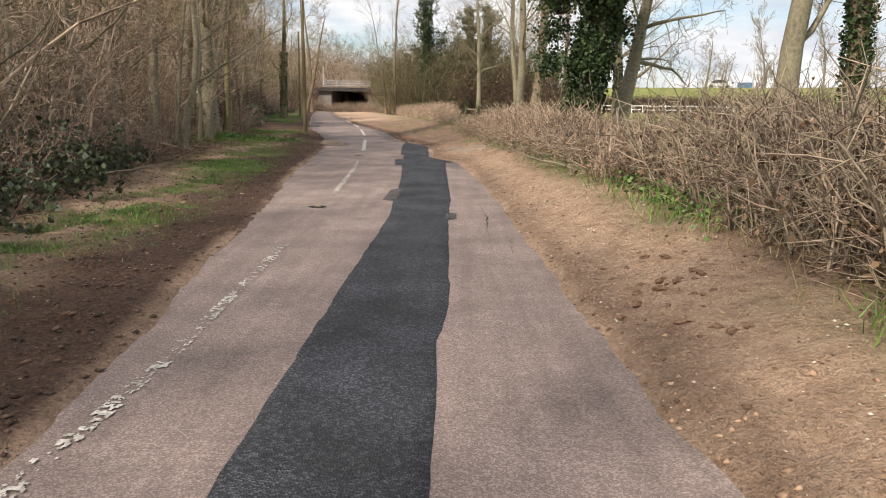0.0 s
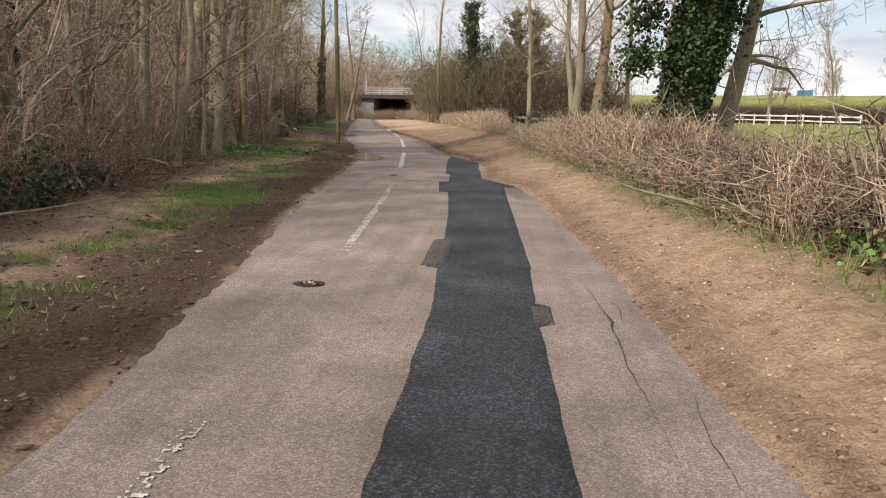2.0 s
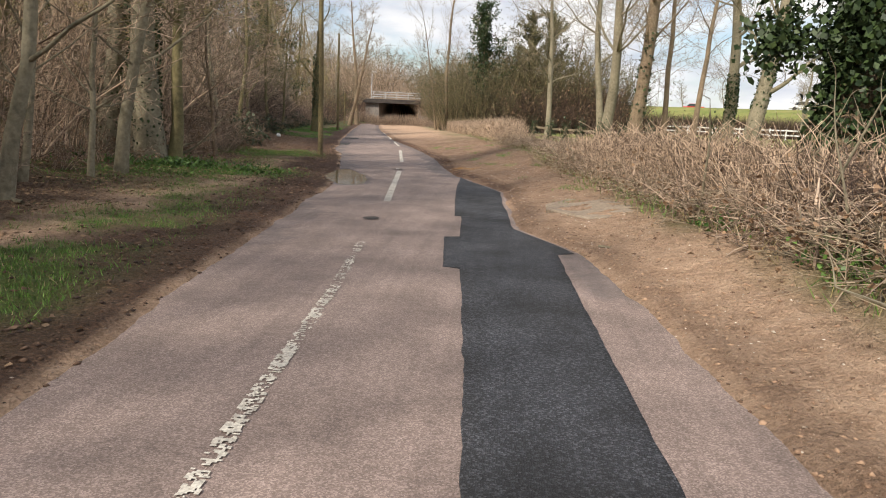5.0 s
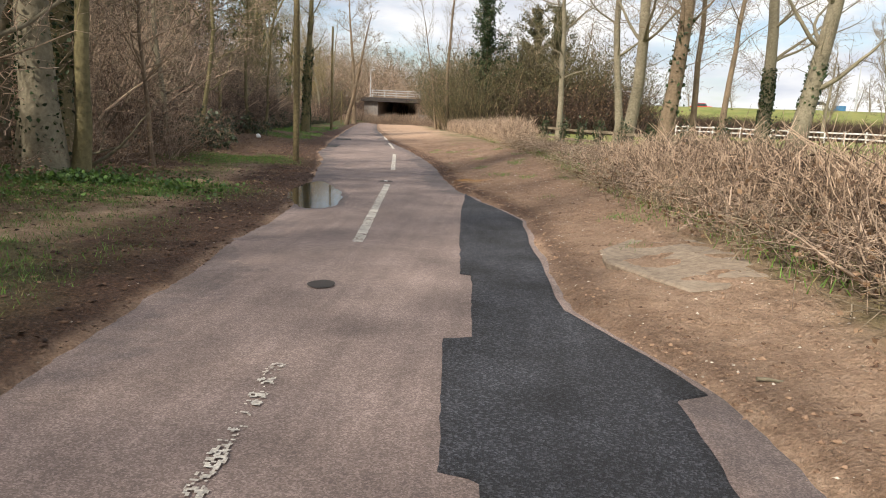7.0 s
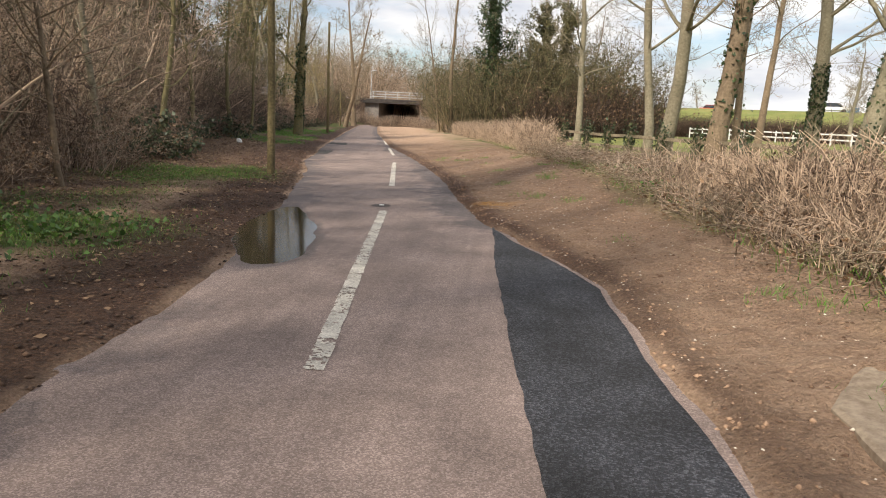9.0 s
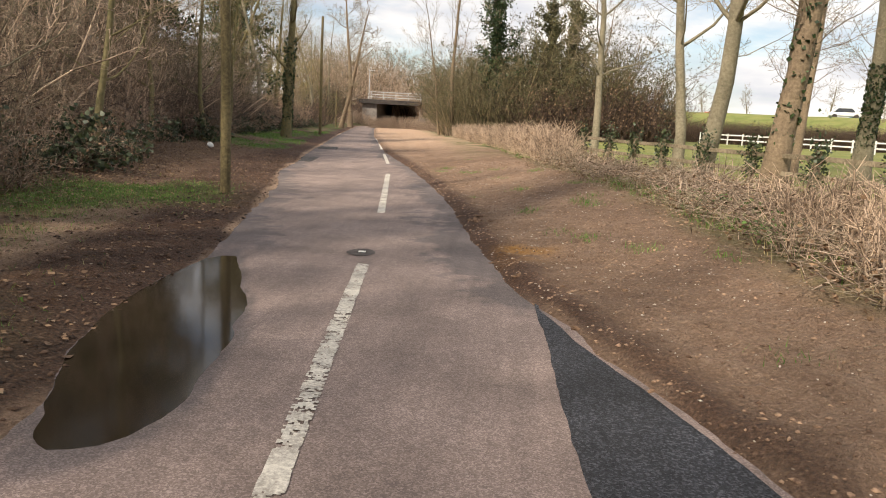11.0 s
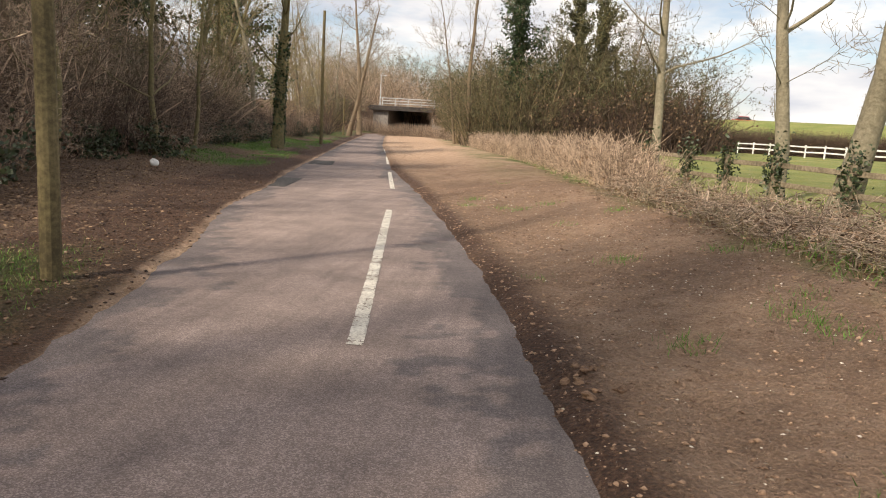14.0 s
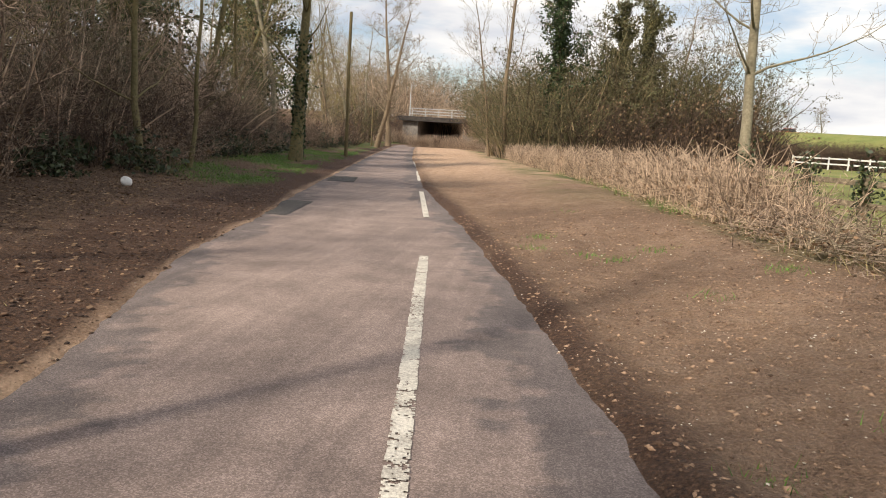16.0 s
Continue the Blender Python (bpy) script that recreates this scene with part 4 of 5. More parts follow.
def evergreen(seed, height, label):
    rng = np.random.default_rng(seed)
    tree = thing("tree", label, "tree", "evergreens of the wood")
    out = [[], [], [], []]
    grow(rng, (0, 0, -0.2), (0, 0, 1), height, 0.2, 0, out, 1, 0.95, 0.03, 0.0, (34,), (16, 4), 0.12)
    v, f = tubes(out[0], 7)
    array_mesh("trunk", v, f, BARK_BROWN, tree, shade_smooth=True)
    limbs = np.array(out[1])
    v, f = tubes(limbs, 4)
    tagged(array_mesh("bough_tangle", v, f, BARK_BROWN, tree), kind="stuff")
    k = rng.integers(0, len(limbs), 10000)
    t = rng.random((10000, 1))
    c = limbs[k, 0:3] * (1 - t) + limbs[k, 3:6] * t + rng.normal(size=(10000, 3)) * 0.28
    v, f = leaf_quads(rng, c, 0.2)
    tagged(array_mesh("foliage", v, f, CONIFER, tree, "dark evergreen foliage"), kind="stuff")
    return tree


greens = [evergreen(60 + k, 11 + 2 * k, "dark evergreen tree behind the bare wood") for k in range(3)]
for i, (x, y) in enumerate(((-18, 42), (-19.5, 46), (-18.5, 50.5), (-22, 52), (-22, 41), (-20.5, 57), (-23, 61), (-19, 36.5), (-21, 71), (-19.5, 33), (-24, 80), (-19.5, 29.0))):
    ob = greens[i] if i < 3 else copy_thing(greens[i % 3], Matrix())
    put(ob, x, y, i * 1.3, 0.85 + 0.1 * (i % 4))

# undergrowth along the wood's edge
brush = [
    shrub(70, 2.3, 26, 1.3, TWIG_TAN, "thicket of pale dry upright stems", thick=0.009, lean=0.25, kids=(5, 3)),
    shrub(71, 1.6, 34, 1.5, TWIG_BROWN, "tangled brown leafless undergrowth", leaves=260, leaf_mat=DEAD_LEAF, lean=0.6, kids=(6, 3), arch=0.03),
    shrub(72, 2.9, 18, 1.1, TWIG_GREY, "coppiced stool of grey hazel rods", thick=0.014, lean=0.3, kids=(5, 4)),
    shrub(73, 1.1, 36, 1.7, TWIG_DARK, "dark bramble mound with old leaves", leaves=1500, leaf_mat=BRAMBLE, leaf_size=0.085, lean=0.9, kids=(5, 3), arch=0.12, name="bramble"),
    shrub(74, 1.3, 34, 1.6, TWIG_BROWN, "russet bramble tangle with dead leaves", leaves=480, leaf_mat=DEAD_LEAF, leaf_size=0.06, lean=0.9, kids=(5, 3), arch=0.10, name="bramble"),
    shrub(76, 4.3, 15, 1.1, TWIG_TAN, "tall pale hazel rods springing from a stool", thick=0.023, lean=0.3, kids=(7, 4)),
    shrub(75, 2.0, 30, 1.3, TWIG_DARK, "dense dark thorn bush without leaves", lean=0.5, kids=(7, 4)),
]
used = set()


def bush(kind, x, y, size=1.0):
    ob = brush[kind] if kind not in used else copy_thing(brush[kind], Matrix())
    used.add(kind)
    return put(ob, x, y, RNG.uniform(0, 6.28), size * RNG.uniform(0.8, 1.2), sink=0.03)


for y in np.arange(2.0, 100, 0.62):
    start = float(np.interp(y, [2, 10, 15, 20, 24, 28, 31, 36, 41, 44, 60, 100], [2.5, 2.75, 3.2, 3.6, 3.9, 3.3, 3.5, 4.2, 3.7, 4.3, 4.4, 3.4]))
    if y > 60 and RNG.random() < 0.5:
        continue
    for row in range(3 if 32 < y < 60 else 2):
        x = float(left_edge(y)) - start - row * 0.95 - RNG.uniform(0, 0.7) - (1.1 if 38.5 < y < 43 else 0)
        if y < 16:
            kind = (3, 4, 3, 1)[RNG.integers(0, 4)] if row == 0 else (0, 2, 0, 1, 2)[RNG.integers(0, 5)]
        elif y < 28:
            kind = (4, 1, 4)[RNG.integers(0, 3)] if row == 0 else (0, 2, 1, 0)[RNG.integers(0, 4)]
            if row == 0 and RNG.random() < 0.45:
                continue
        elif y < 37:
            kind = (3, 4, 1)[RNG.integers(0, 3)] if row == 0 else (6, 0, 2, 1)[RNG.integers(0, 4)]
        else:
            kind = (6, 3, 1, 4)[RNG.integers(0, 4)] if row == 0 else (0, 6, 1, 2)[RNG.integers(0, 4)]
        bush(kind, x, y, (0.8 if y < 13 and kind == 3 else 0.62 if y < 31 else 0.9) if row == 0 else (1.0 if row == 1 else 1.35))
for y in np.arange(7.0, 62, 1.15):
    start = float(np.interp(y, [2, 10, 15, 20, 24, 28, 31, 36, 41, 44, 60, 100], [2.5, 2.75, 3.2, 3.6, 3.9, 3.3, 3.5, 4.2, 3.7, 4.3, 4.4, 3.4]))
    bush(5, float(left_edge(y)) - start - RNG.uniform(0.9, 2.8), y, 0.95)


# ---- hedge, brash and fence beside the meadow ----
def hedge_piece(seed, length, height, depth, stems, twigs, twig, label, leaves=200, lie=0.0, upright=0.25, group="hedge sections"):
    """A length of unkempt cut hedge: stems that rise from the bank, a tangle of side twigs and some dead leaves."""
    rng = np.random.default_rng(seed)
    piece = thing("hedge", label, "hedge", group)
    seg = []
    for _ in range(stems):
        p = np.array([rng.uniform(-depth, depth) / 2, rng.uniform(-length, length) / 2, -0.1])
        d = np.array([rng.normal() * upright, rng.normal() * upright, 1.0])
        if rng.random() < lie:
            d = np.array([rng.normal(), rng.normal(), rng.uniform(0.0, 0.5)])
            p[2] = rng.uniform(0.0, height * 0.6)
        d /= np.linalg.norm(d)
        total, r = height * rng.uniform(0.6, 1.08), 0.004 + 0.015 * rng.random() ** 2.5
        for k in range(4):
            q = p + d * total / 4
            seg.append((*p, *q, r * (1 - 0.18 * k), r * (0.82 - 0.18 * k)))
            d = d + rng.normal(size=3) * 0.16
            d /= np.linalg.norm(d)
            p = q
    seg = np.array(seg)
    v, f = tubes(seg, 4)
    tagged(array_mesh("stem_tangle", v, f, twig, piece), kind="stuff")
    k = rng.integers(0, len(seg), twigs)
    t = rng.random((twigs, 1))
    p = seg[k, 0:3] * (1 - t) + seg[k, 3:6] * t
    d = rng.normal(size=(twigs, 3)) * np.array([0.8, 0.8, 0.6]) + np.array([0, 0, 0.35])
    d /= np.linalg.norm(d, axis=1, keepdims=True)
    ln = rng.uniform(0.10, 0.6, (twigs, 1))
    mid = p + d * ln * 0.5
    d2 = d + rng.normal(size=(twigs, 3)) * 0.35
    end = mid + d2 * ln * 0.5
    r = rng.uniform(0.003, 0.007, (twigs, 1))
    v, f = tubes(np.concatenate([np.concatenate([p, mid, r, r * 0.8], 1), np.concatenate([mid, end, r * 0.8, r * 0.4], 1)]), 3)
    tagged(array_mesh("twig_tangle", v, f, twig, piece), kind="stuff")
    if leaves:
        v, f = leaf_quads(rng, end[rng.integers(0, twigs, leaves)] * np.array([1, 1, 0.8]), 0.05)
        tagged(array_mesh("dead_foliage", v, f, DEAD_LEAF, piece), kind="stuff")
    return piece


tall = [hedge_piece(90 + k, 1.3, 1.12, 1.0, 80, 620, (TWIG_BROWN, TWIG_GREY)[k % 2], ("rough leafless hedge of brown twigs on the bank", "rough leafless hedge of pale dry stems")[k % 2], leaves=220) for k in range(4)]
low = [hedge_piece(100 + k, 1.3, 0.8, 1.2, 65, 330, (TWIG_BROWN, TWIG_GREY, TWIG_BROWN)[k], "heap of cut branches and brash along the bank", leaves=380, lie=0.75, group="brash heaps") for k in range(3)]
reeds = [hedge_piece(110 + k, 1.3, 0.92, 0.9, 150, 600, TWIG_TAN, "flat-topped hedge of thin beige upright stems", leaves=160, upright=0.12) for k in range(3)]
# core pieces in dark twig colour paint the shade of the hedge's gaps
inner = [hedge_piece(115 + k, 1.3, 1.0, 0.7, 90, 900, TWIG_DARK, "dark-twigged hedge core coloured to stand in for shade", leaves=300) for k in range(2)]
seen_pieces = set()


def lay(kinds_of, k, x, y, size=1.0, height=1.0):
    ob = kinds_of[k % len(kinds_of)]
    if ob.name in seen_pieces:
        ob = copy_thing(ob, Matrix())
    seen_pieces.add(ob.name)
    turn = -math.atan2(float(hedge_x(y + 1) - hedge_x(y - 1)), 2.0) * -1
    z = float(ground_height(x, y)) - 0.04
    ob.matrix_basis = Matrix.LocRotScale((x, y, z), Euler((RNG.normal() * 0.04, RNG.normal() * 0.04, -turn + (math.pi if k % 2 else 0))), (size, size, height))
    return ob


k = 0
for y in np.arange(2.6, 100, 0.82):
    base = float(hedge_x(y))
    k += 1
    if y < 10.5:
        lay(tall, k, base + 0.65, y, 1.0, 0.95)
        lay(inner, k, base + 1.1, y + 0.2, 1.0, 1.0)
        lay(tall, k + 1, base + 1.45, y + 0.4, 1.05, 1.15)
    elif y < 16.5:
        lay(low, k, base + 0.55, y, 1.0, 0.75)
        lay(low, k + 1, base + 1.4, y + 0.3, 1.0, 0.9)
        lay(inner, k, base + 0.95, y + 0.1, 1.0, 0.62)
    elif y < 26:
        lay(low, k, base + 0.35, y, 0.85, 0.6)
        lay(reeds, k, base + 0.85, y + 0.3, 1.0, 0.95)
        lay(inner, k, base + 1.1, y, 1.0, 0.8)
        lay(reeds, k + 1, base + 1.45, y, 1.0, 1.0)
    elif y < 36.5:
        lay(low, k, base + 0.55, y, 1.0, 0.45)
        if k % 2:
            lay(low, k + 1, base + 1.5, y + 0.2, 1.1, 0.5)
        if y < 29:
            lay(reeds, k, base + 1.2, y, 1.0, 0.75)
    else:
        lay(reeds if y > 39.4 else low, k, base + 0.4, y, 1.0, 1.05 if y > 39.4 else 0.6)
        if y > 43:
            lay(inner, k, base + 0.9, y, 1.0, 0.9)
        if 43 < y < 60:
            lay(reeds, k + 1, base + 1.15, y + 0.4, 1.0, 1.1)


def stem_grass(seed):
    """A clump of pale standing dead stems."""
    return shrub(seed, 1.0, 40, 0.5, TWIG_TAN, "clump of pale standing dead stems", thick=0.005, lean=0.15, top=1, kids=(2,), name="dry_stems")


clump = stem_grass(120)
first_clump = True
for y in list(np.arange(4, 11, 1.3)) + list(np.arange(17, 27, 1.1)) + list(np.arange(36, 56, 1.6)):
    ob = clump if first_clump else copy_thing(clump, Matrix())
    first_clump = False
    put(ob, float(hedge_x(y)) + RNG.uniform(0.05, 0.8), y, RNG.uniform(0, 6), RNG.uniform(0.6, 1.05))
stool = shrub(121, 0.8, 46, 0.6, TWIG_BROWN, "splayed cut stump with upright sucker shoots", thick=0.014, lean=1.1, top=1, kids=(2,), name="cut_stool")
put(stool, 2.2, 34.4, 0.4, 1.0)
put(copy_thing(stool, Matrix()), 1.9, 18.3, 1.4, 0.9)


def branch_thing(x, y, length, turn, radius=0.022, rise=0.1, mat=None):
    rng = np.random.default_rng(int(x * 100 + y * 10) % 9999)
    out = [[], [], [], []]
    grow(rng, (0, 0, 0.02), (math.cos(turn), math.sin(turn), rise), length, radius, 0, out, 1, 0.6, 0.10, -0.02 if rise > 0.05 else 0.0, (3,), (6, 3), 0.3)
    ob = thing("fallen_branch", "broken dead branch lying on the ground", "branch", at=(x, y, float(ground_height(x, y))))
    chains = [out[0]] + [out[1][k:k + 3] for k in range(0, len(out[1]), 3)]
    for k, chain in enumerate(chains):
        segs = np.array(chain)
        segs[:, [2, 5]] = np.maximum(segs[:, [2, 5]], 0.012)
        v, f = strand(segs, 6)
        array_mesh("side_shoot" if k else "limb", v, f, mat or BARK_GREY, ob, shade_smooth=True)
    return ob


for x, y, ln, turn, r, rise in ((1.6, 34.0, 1.5, -0.2, 0.05, 0.25), (1.9, 33.6, 1.2, 0.5, 0.03, 0.3), (2.2, 12.4, 1.6, 2.2, 0.03, 0.2), (2.0, 14.2, 1.4, 0.9, 0.025, 0.3), (2.4, 10.8, 1.9, 1.9, 0.035, 0.25), (1.7, 19.6, 0.9, 0.5, 0.03, 0.1), (1.3, 24.4, 1.0, 0.9, 0.02, 0.5), (0.45, 17.0, 0.33, 0.15, 0.011, 0.0),
                                (-4.3, 9.4, 1.5, 2.9, 0.025, 0.15), (-4.7, 10.6, 1.2, 0.4, 0.02, 0.2), (-5.6, 17.2, 1.8, 2.6, 0.03, 0.1), (-7.4, 24.2, 1.3, -0.5, 0.03, 0.5), (-7.0, 23.6, 1.6, -0.2, 0.03, 0.3), (-5.0, 13.0, 1.2, 2.4, 0.02, 0.15), (0.6, 30.0, 0.8, 0.4, 0.02, 0.2)):
    branch_thing(x, y, ln, turn, r, rise)


def fence_post(x, y, height=1.05, ivy=True):
    post = thing("fence_post", "squat wooden fence post draped in dead ivy", "fence post", "posts of the field fence")
    bm = bmesh.new()
    box_bm(bm, -0.06, 0.06, -0.05, 0.05, -0.2, height, 0.012)
    part("post", bm, FENCE_WOOD, post)
    if ivy:
        rng = np.random.default_rng(int(x * 10))
        c = rng.normal(size=(420, 3)) * np.array([0.11, 0.11, 0.3]) + np.array([0, 0, height * 0.72])
        v, f = leaf_quads(rng, c, 0.07)
        array_mesh("dead_ivy", v, f, BRAMBLE, post, "withered ivy")
    return put(post, x, y)


def rail(a, b, height, mat, name, label, category, group, thick=0.035, tall_by=0.10):
    """A flat rail between two points above the ground."""
    ob = new(name)
    p, q = Vector((a[0], a[1], float(ground_height(*a)) + height)), Vector((b[0], b[1], float(ground_height(*b)) + height))
    bm = bmesh.new()
    ln = (q - p).length
    box_bm(bm, 0, ln, -thick / 2, thick / 2, -tall_by / 2, tall_by / 2, 0.008)
    bmesh.ops.transform(bm, matrix=Matrix.Translation(p) @ (q - p).to_track_quat("X", "Z").to_matrix().to_4x4(), verts=bm.verts)
    me = bpy.data.meshes.new(name)
    bm.to_mesh(me)
    bm.free()
    me.materials.append(mat)
    bpy.data.objects.remove(ob)
    return tagged(new(name, me), label, category, group)


line_posts = [(0.95, 45.1), (1.67, 43.8), (2.25, 42.65), (2.75, 41.1), (3.3, 39.0), (3.85, 37.0), (4.4, 35.0), (4.9, 33.0), (5.4, 31.0)]
for i, (x, y) in enumerate(line_posts):
    fence_post(x, y, 0.98)
for a, b in zip(line_posts[:-1], line_posts[1:]):
    for h in (0.45, 0.82):
        rail((a[0] + 0.07, a[1]), (b[0] + 0.07, b[1]), h, FENCE_WOOD, "fence_rail", "grey weathered wooden rail nailed between fence posts", "fence rail", "rails of the field fence")


def utility_pole(x, y, height, radius, label):
    pole = thing("utility_pole", label, "pole")
    bm = bmesh.new()
    rings = []
    for k in range(9):
        z = -0.3 + (height + 0.3) * k / 8
        r = radius * (1 - 0.22 * k / 8)
        rings.append([bm.verts.new((r * math.cos(a) + 0.012 * math.sin(z), r * math.sin(a), z)) for a in np.linspace(0, 2 * math.pi, 14, endpoint=False)])
    for lo, hi in zip(rings[:-1], rings[1:]):
        for i in range(14):
            bm.faces.new((lo[i], lo[(i + 1) % 14], hi[(i + 1) % 14], hi[i]))
    bm.faces.new(rings[-1])
    part("shaft", bm, POST_WOOD, pole)
    return put(pole, x, y)


utility_pole(-5.98, 31.2, 7.5, 0.08, "greenish weathered wooden utility pole on the verge")
utility_pole(-13.8, 67.1, 7.5, 0.10, "thin wooden utility pole at the wood's edge")
utility_pole(-20.9, 101.5, 4.0, 0.10, "short pale post beside the far path")

# litter, a stump box and the concrete slab
bag = bmesh.new()
bmesh.ops.create_icosphere(bag, subdivisions=3, radius=0.10)
for v in bag.verts:
    v.co *= 1 + 0.35 * noise.noise(v.co * 9)
    v.co.z *= 0.9
litter = thing("litter_bag", "crumpled white plastic bag lying on the soil", "litter")
part("bag", bag, WHITE_WOOD, litter)
put(litter, -10.5, 41.4, sink=-0.08)


def slab_in_bank():
    """A cast slab lying almost flush in the bank, its rim broken and its top gently uneven."""
    bm = bmesh.new()
    corners = [(0.50, 18.50), (1.16, 18.62), (1.22, 19.6), (1.06, 20.75), (0.50, 20.75), (0.12, 20.2), (0.10, 19.6)]
    rim = []
    for (x0, y0), (x1, y1) in zip(corners, corners[1:] + corners[:1]):
        for k in range(6):
            x, y = x0 + (x1 - x0) * k / 6, y0 + (y1 - y0) * k / 6
            rim.append((x + 0.02 * float(wave_noise(x, y, 4.0, 85, 3)), y + 0.02 * float(wave_noise(y, x, 4.0, 86, 3))))
    mx, my = 0.66, 19.6
    z0 = float(ground_height(np.array([0.2, 0.6, 1.0, 0.6]), np.array([19.8, 18.7, 19.4, 20.6])).mean())

    def top_z(x, y):
        return z0 + 0.018 + 0.10 * (x - mx) + 0.004 * float(wave_noise(x, y, 3.0, 87, 3))
    rings = [[bm.verts.new((mx + (x - mx) * q, my + (y - my) * q, top_z(x, y) - d)) for x, y in rim] for q, d in ((0.35, 0.0), (0.7, 0.0), (0.96, 0.0), (1.0, 0.015), (1.0, 0.2))]
    bm.faces.new(rings[0])
    n = len(rim)
    for p, q in zip(rings[:-1], rings[1:]):
        for i in range(n):
            bm.faces.new((p[i], q[i], q[(i + 1) % n], p[(i + 1) % n]))
    bmesh.ops.recalc_face_normals(bm, faces=bm.faces)
    me = bpy.data.meshes.new("concrete_slab")
    bm.to_mesh(me)
    bm.free()
    me.materials.append(CONCRETE)
    return tagged(new("concrete_slab", me), "half-buried weathered concrete slab set in the bank", "slab")


slab_in_bank()


def earth_clod(seed):
    bm = bmesh.new()
    bmesh.ops.create_icosphere(bm, subdivisions=2, radius=1.0)
    for v in bm.verts:
        k = 1 + 0.6 * noise.noise(v.co * 1.6 + Vector((seed * 7.1, 0, 0))) + 0.5 * noise.noise(v.co * 4.5 + Vector((0, seed * 3.3, 0)))
        v.co = Vector((v.co.x * k, v.co.y * k * 0.75, v.co.z * k * 0.42))
    me = bpy.data.meshes.new("earth_clod")
    bm.to_mesh(me)
    bm.free()
    me.materials.append(LUMP)
    return tagged(new("earth_clod", me), "broken lump of dry brown earth on the bank", "earth clod", "lumps of broken earth")


lumps = [earth_clod(k) for k in range(4)]
for i in range(46):
    if i < 30:
        x, y, s = RNG.normal(1.58, 0.2), RNG.normal(5.4, 0.5), RNG.uniform(0.015, 0.042)
    elif i < 38:
        x, y, s = RNG.normal(-2.0, 0.09), RNG.normal(29.9, 0.12), RNG.uniform(0.025, 0.045)
    else:
        x, y, s = RNG.normal(-1.3, 0.25), RNG.normal(25.6, 0.8), RNG.uniform(0.02, 0.04)
    ob = lumps[i] if i < 4 else copy_thing(lumps[i % 4], Matrix())
    put(ob, float(x), float(y), RNG.uniform(0, 6), float(s), sink=-0.004)


for i in range(26):
    y = 3.6 + i * 0.42 if i < 17 else 11.0 + (i - 17) * 0.9
    x = float(hedge_x(y)) + RNG.uniform(0.15, 0.8)
    rod = branch_thing(x, float(y), float(RNG.uniform(0.9, 1.5)), float(RNG.uniform(0, 6.28)), float(RNG.uniform(0.009, 0.02)), float(RNG.uniform(1.2, 4.0)))
    tagged(rod, "pale bare rod standing up out of the hedge", "branch", "bare rods in the hedge")


# ---- bridge over the path, far hedges, road and field ----
def build_bridge():
    bridge = thing("bridge", "low concrete road bridge with a metal parapet railing", "bridge", at=(0, 0, 0))
    y0, y1 = 150.0, 174.0

    def block(name, x0, x1, a, b, z0, z1, mat, parent=bridge, label="", bevel=0.04):
        bm = bmesh.new()
        box_bm(bm, x0, x1, a, b, z0, z1, bevel)
        return part(name, bm, mat, parent, label)
    block("deck", -28.2, -13.5, y0 - 0.4, y1 + 0.4, 4.25, 4.75, PALE_CONCRETE)
    block("edge_beam", -28.4, -13.3, y0 - 0.75, y0 - 0.42, 3.95, 4.72, DARKNESS, label="dark edge beam")
    block("abutment", -27.6, -24.9, y0, y1, -0.5, 4.23, PALE_CONCRETE, label="pale concrete abutment")
    block("abutment", -17.2, -14.2, y0, y1, -0.5, 4.23, PALE_CONCRETE)
    # added near-black sheet across the far end, standing in for shade under the deck
    block("shade_sheet", -24.88, -17.22, y1 - 0.3, y1, -0.5, 4.2, DARKNESS)
    parapet = thing("parapet", "", "")
    parapet.parent = bridge
    for key in list(parapet.keys()):
        del parapet[key]
    for z in (5.15, 5.6, 6.05):
        block("parapet_rail", -26.2, -15.0, y0 - 0.62, y0 - 0.5, z - 0.06, z + 0.06, STEEL, parapet, bevel=0.02)
    for x in np.arange(-25.9, -15, 2.25):
        block("parapet_post", x - 0.07, x + 0.07, y0 - 0.66, y0 - 0.5, 4.7, 6.1, STEEL, parapet, bevel=0.02)
    return bridge


build_bridge()


def street_lamp(x, y, base, height):
    lamp_post = thing("street_lamp", "slim grey street lamp beside the road", "street lamp", at=(x, y, base))
    bm = bmesh.new()
    bmesh.ops.create_cone(bm, segments=8, radius1=0.12, radius2=0.07, depth=height, cap_ends=True, matrix=Matrix.Translation((0, 0, height / 2)))
    part("column", bm, STEEL, lamp_post)
    bm = bmesh.new()
    box_bm(bm, 0, 1.0, -0.12, 0.12, height - 0.05, height + 0.1, 0.04)
    part("lantern", bm, STEEL, lamp_post)
    return lamp_post


street_lamp(-27.0, 153, 4.4, 5.6)
for x, y in ((52, 128), (30, 158)):
    street_lamp(x, y, float(ground_height(x, y)), 7.0)


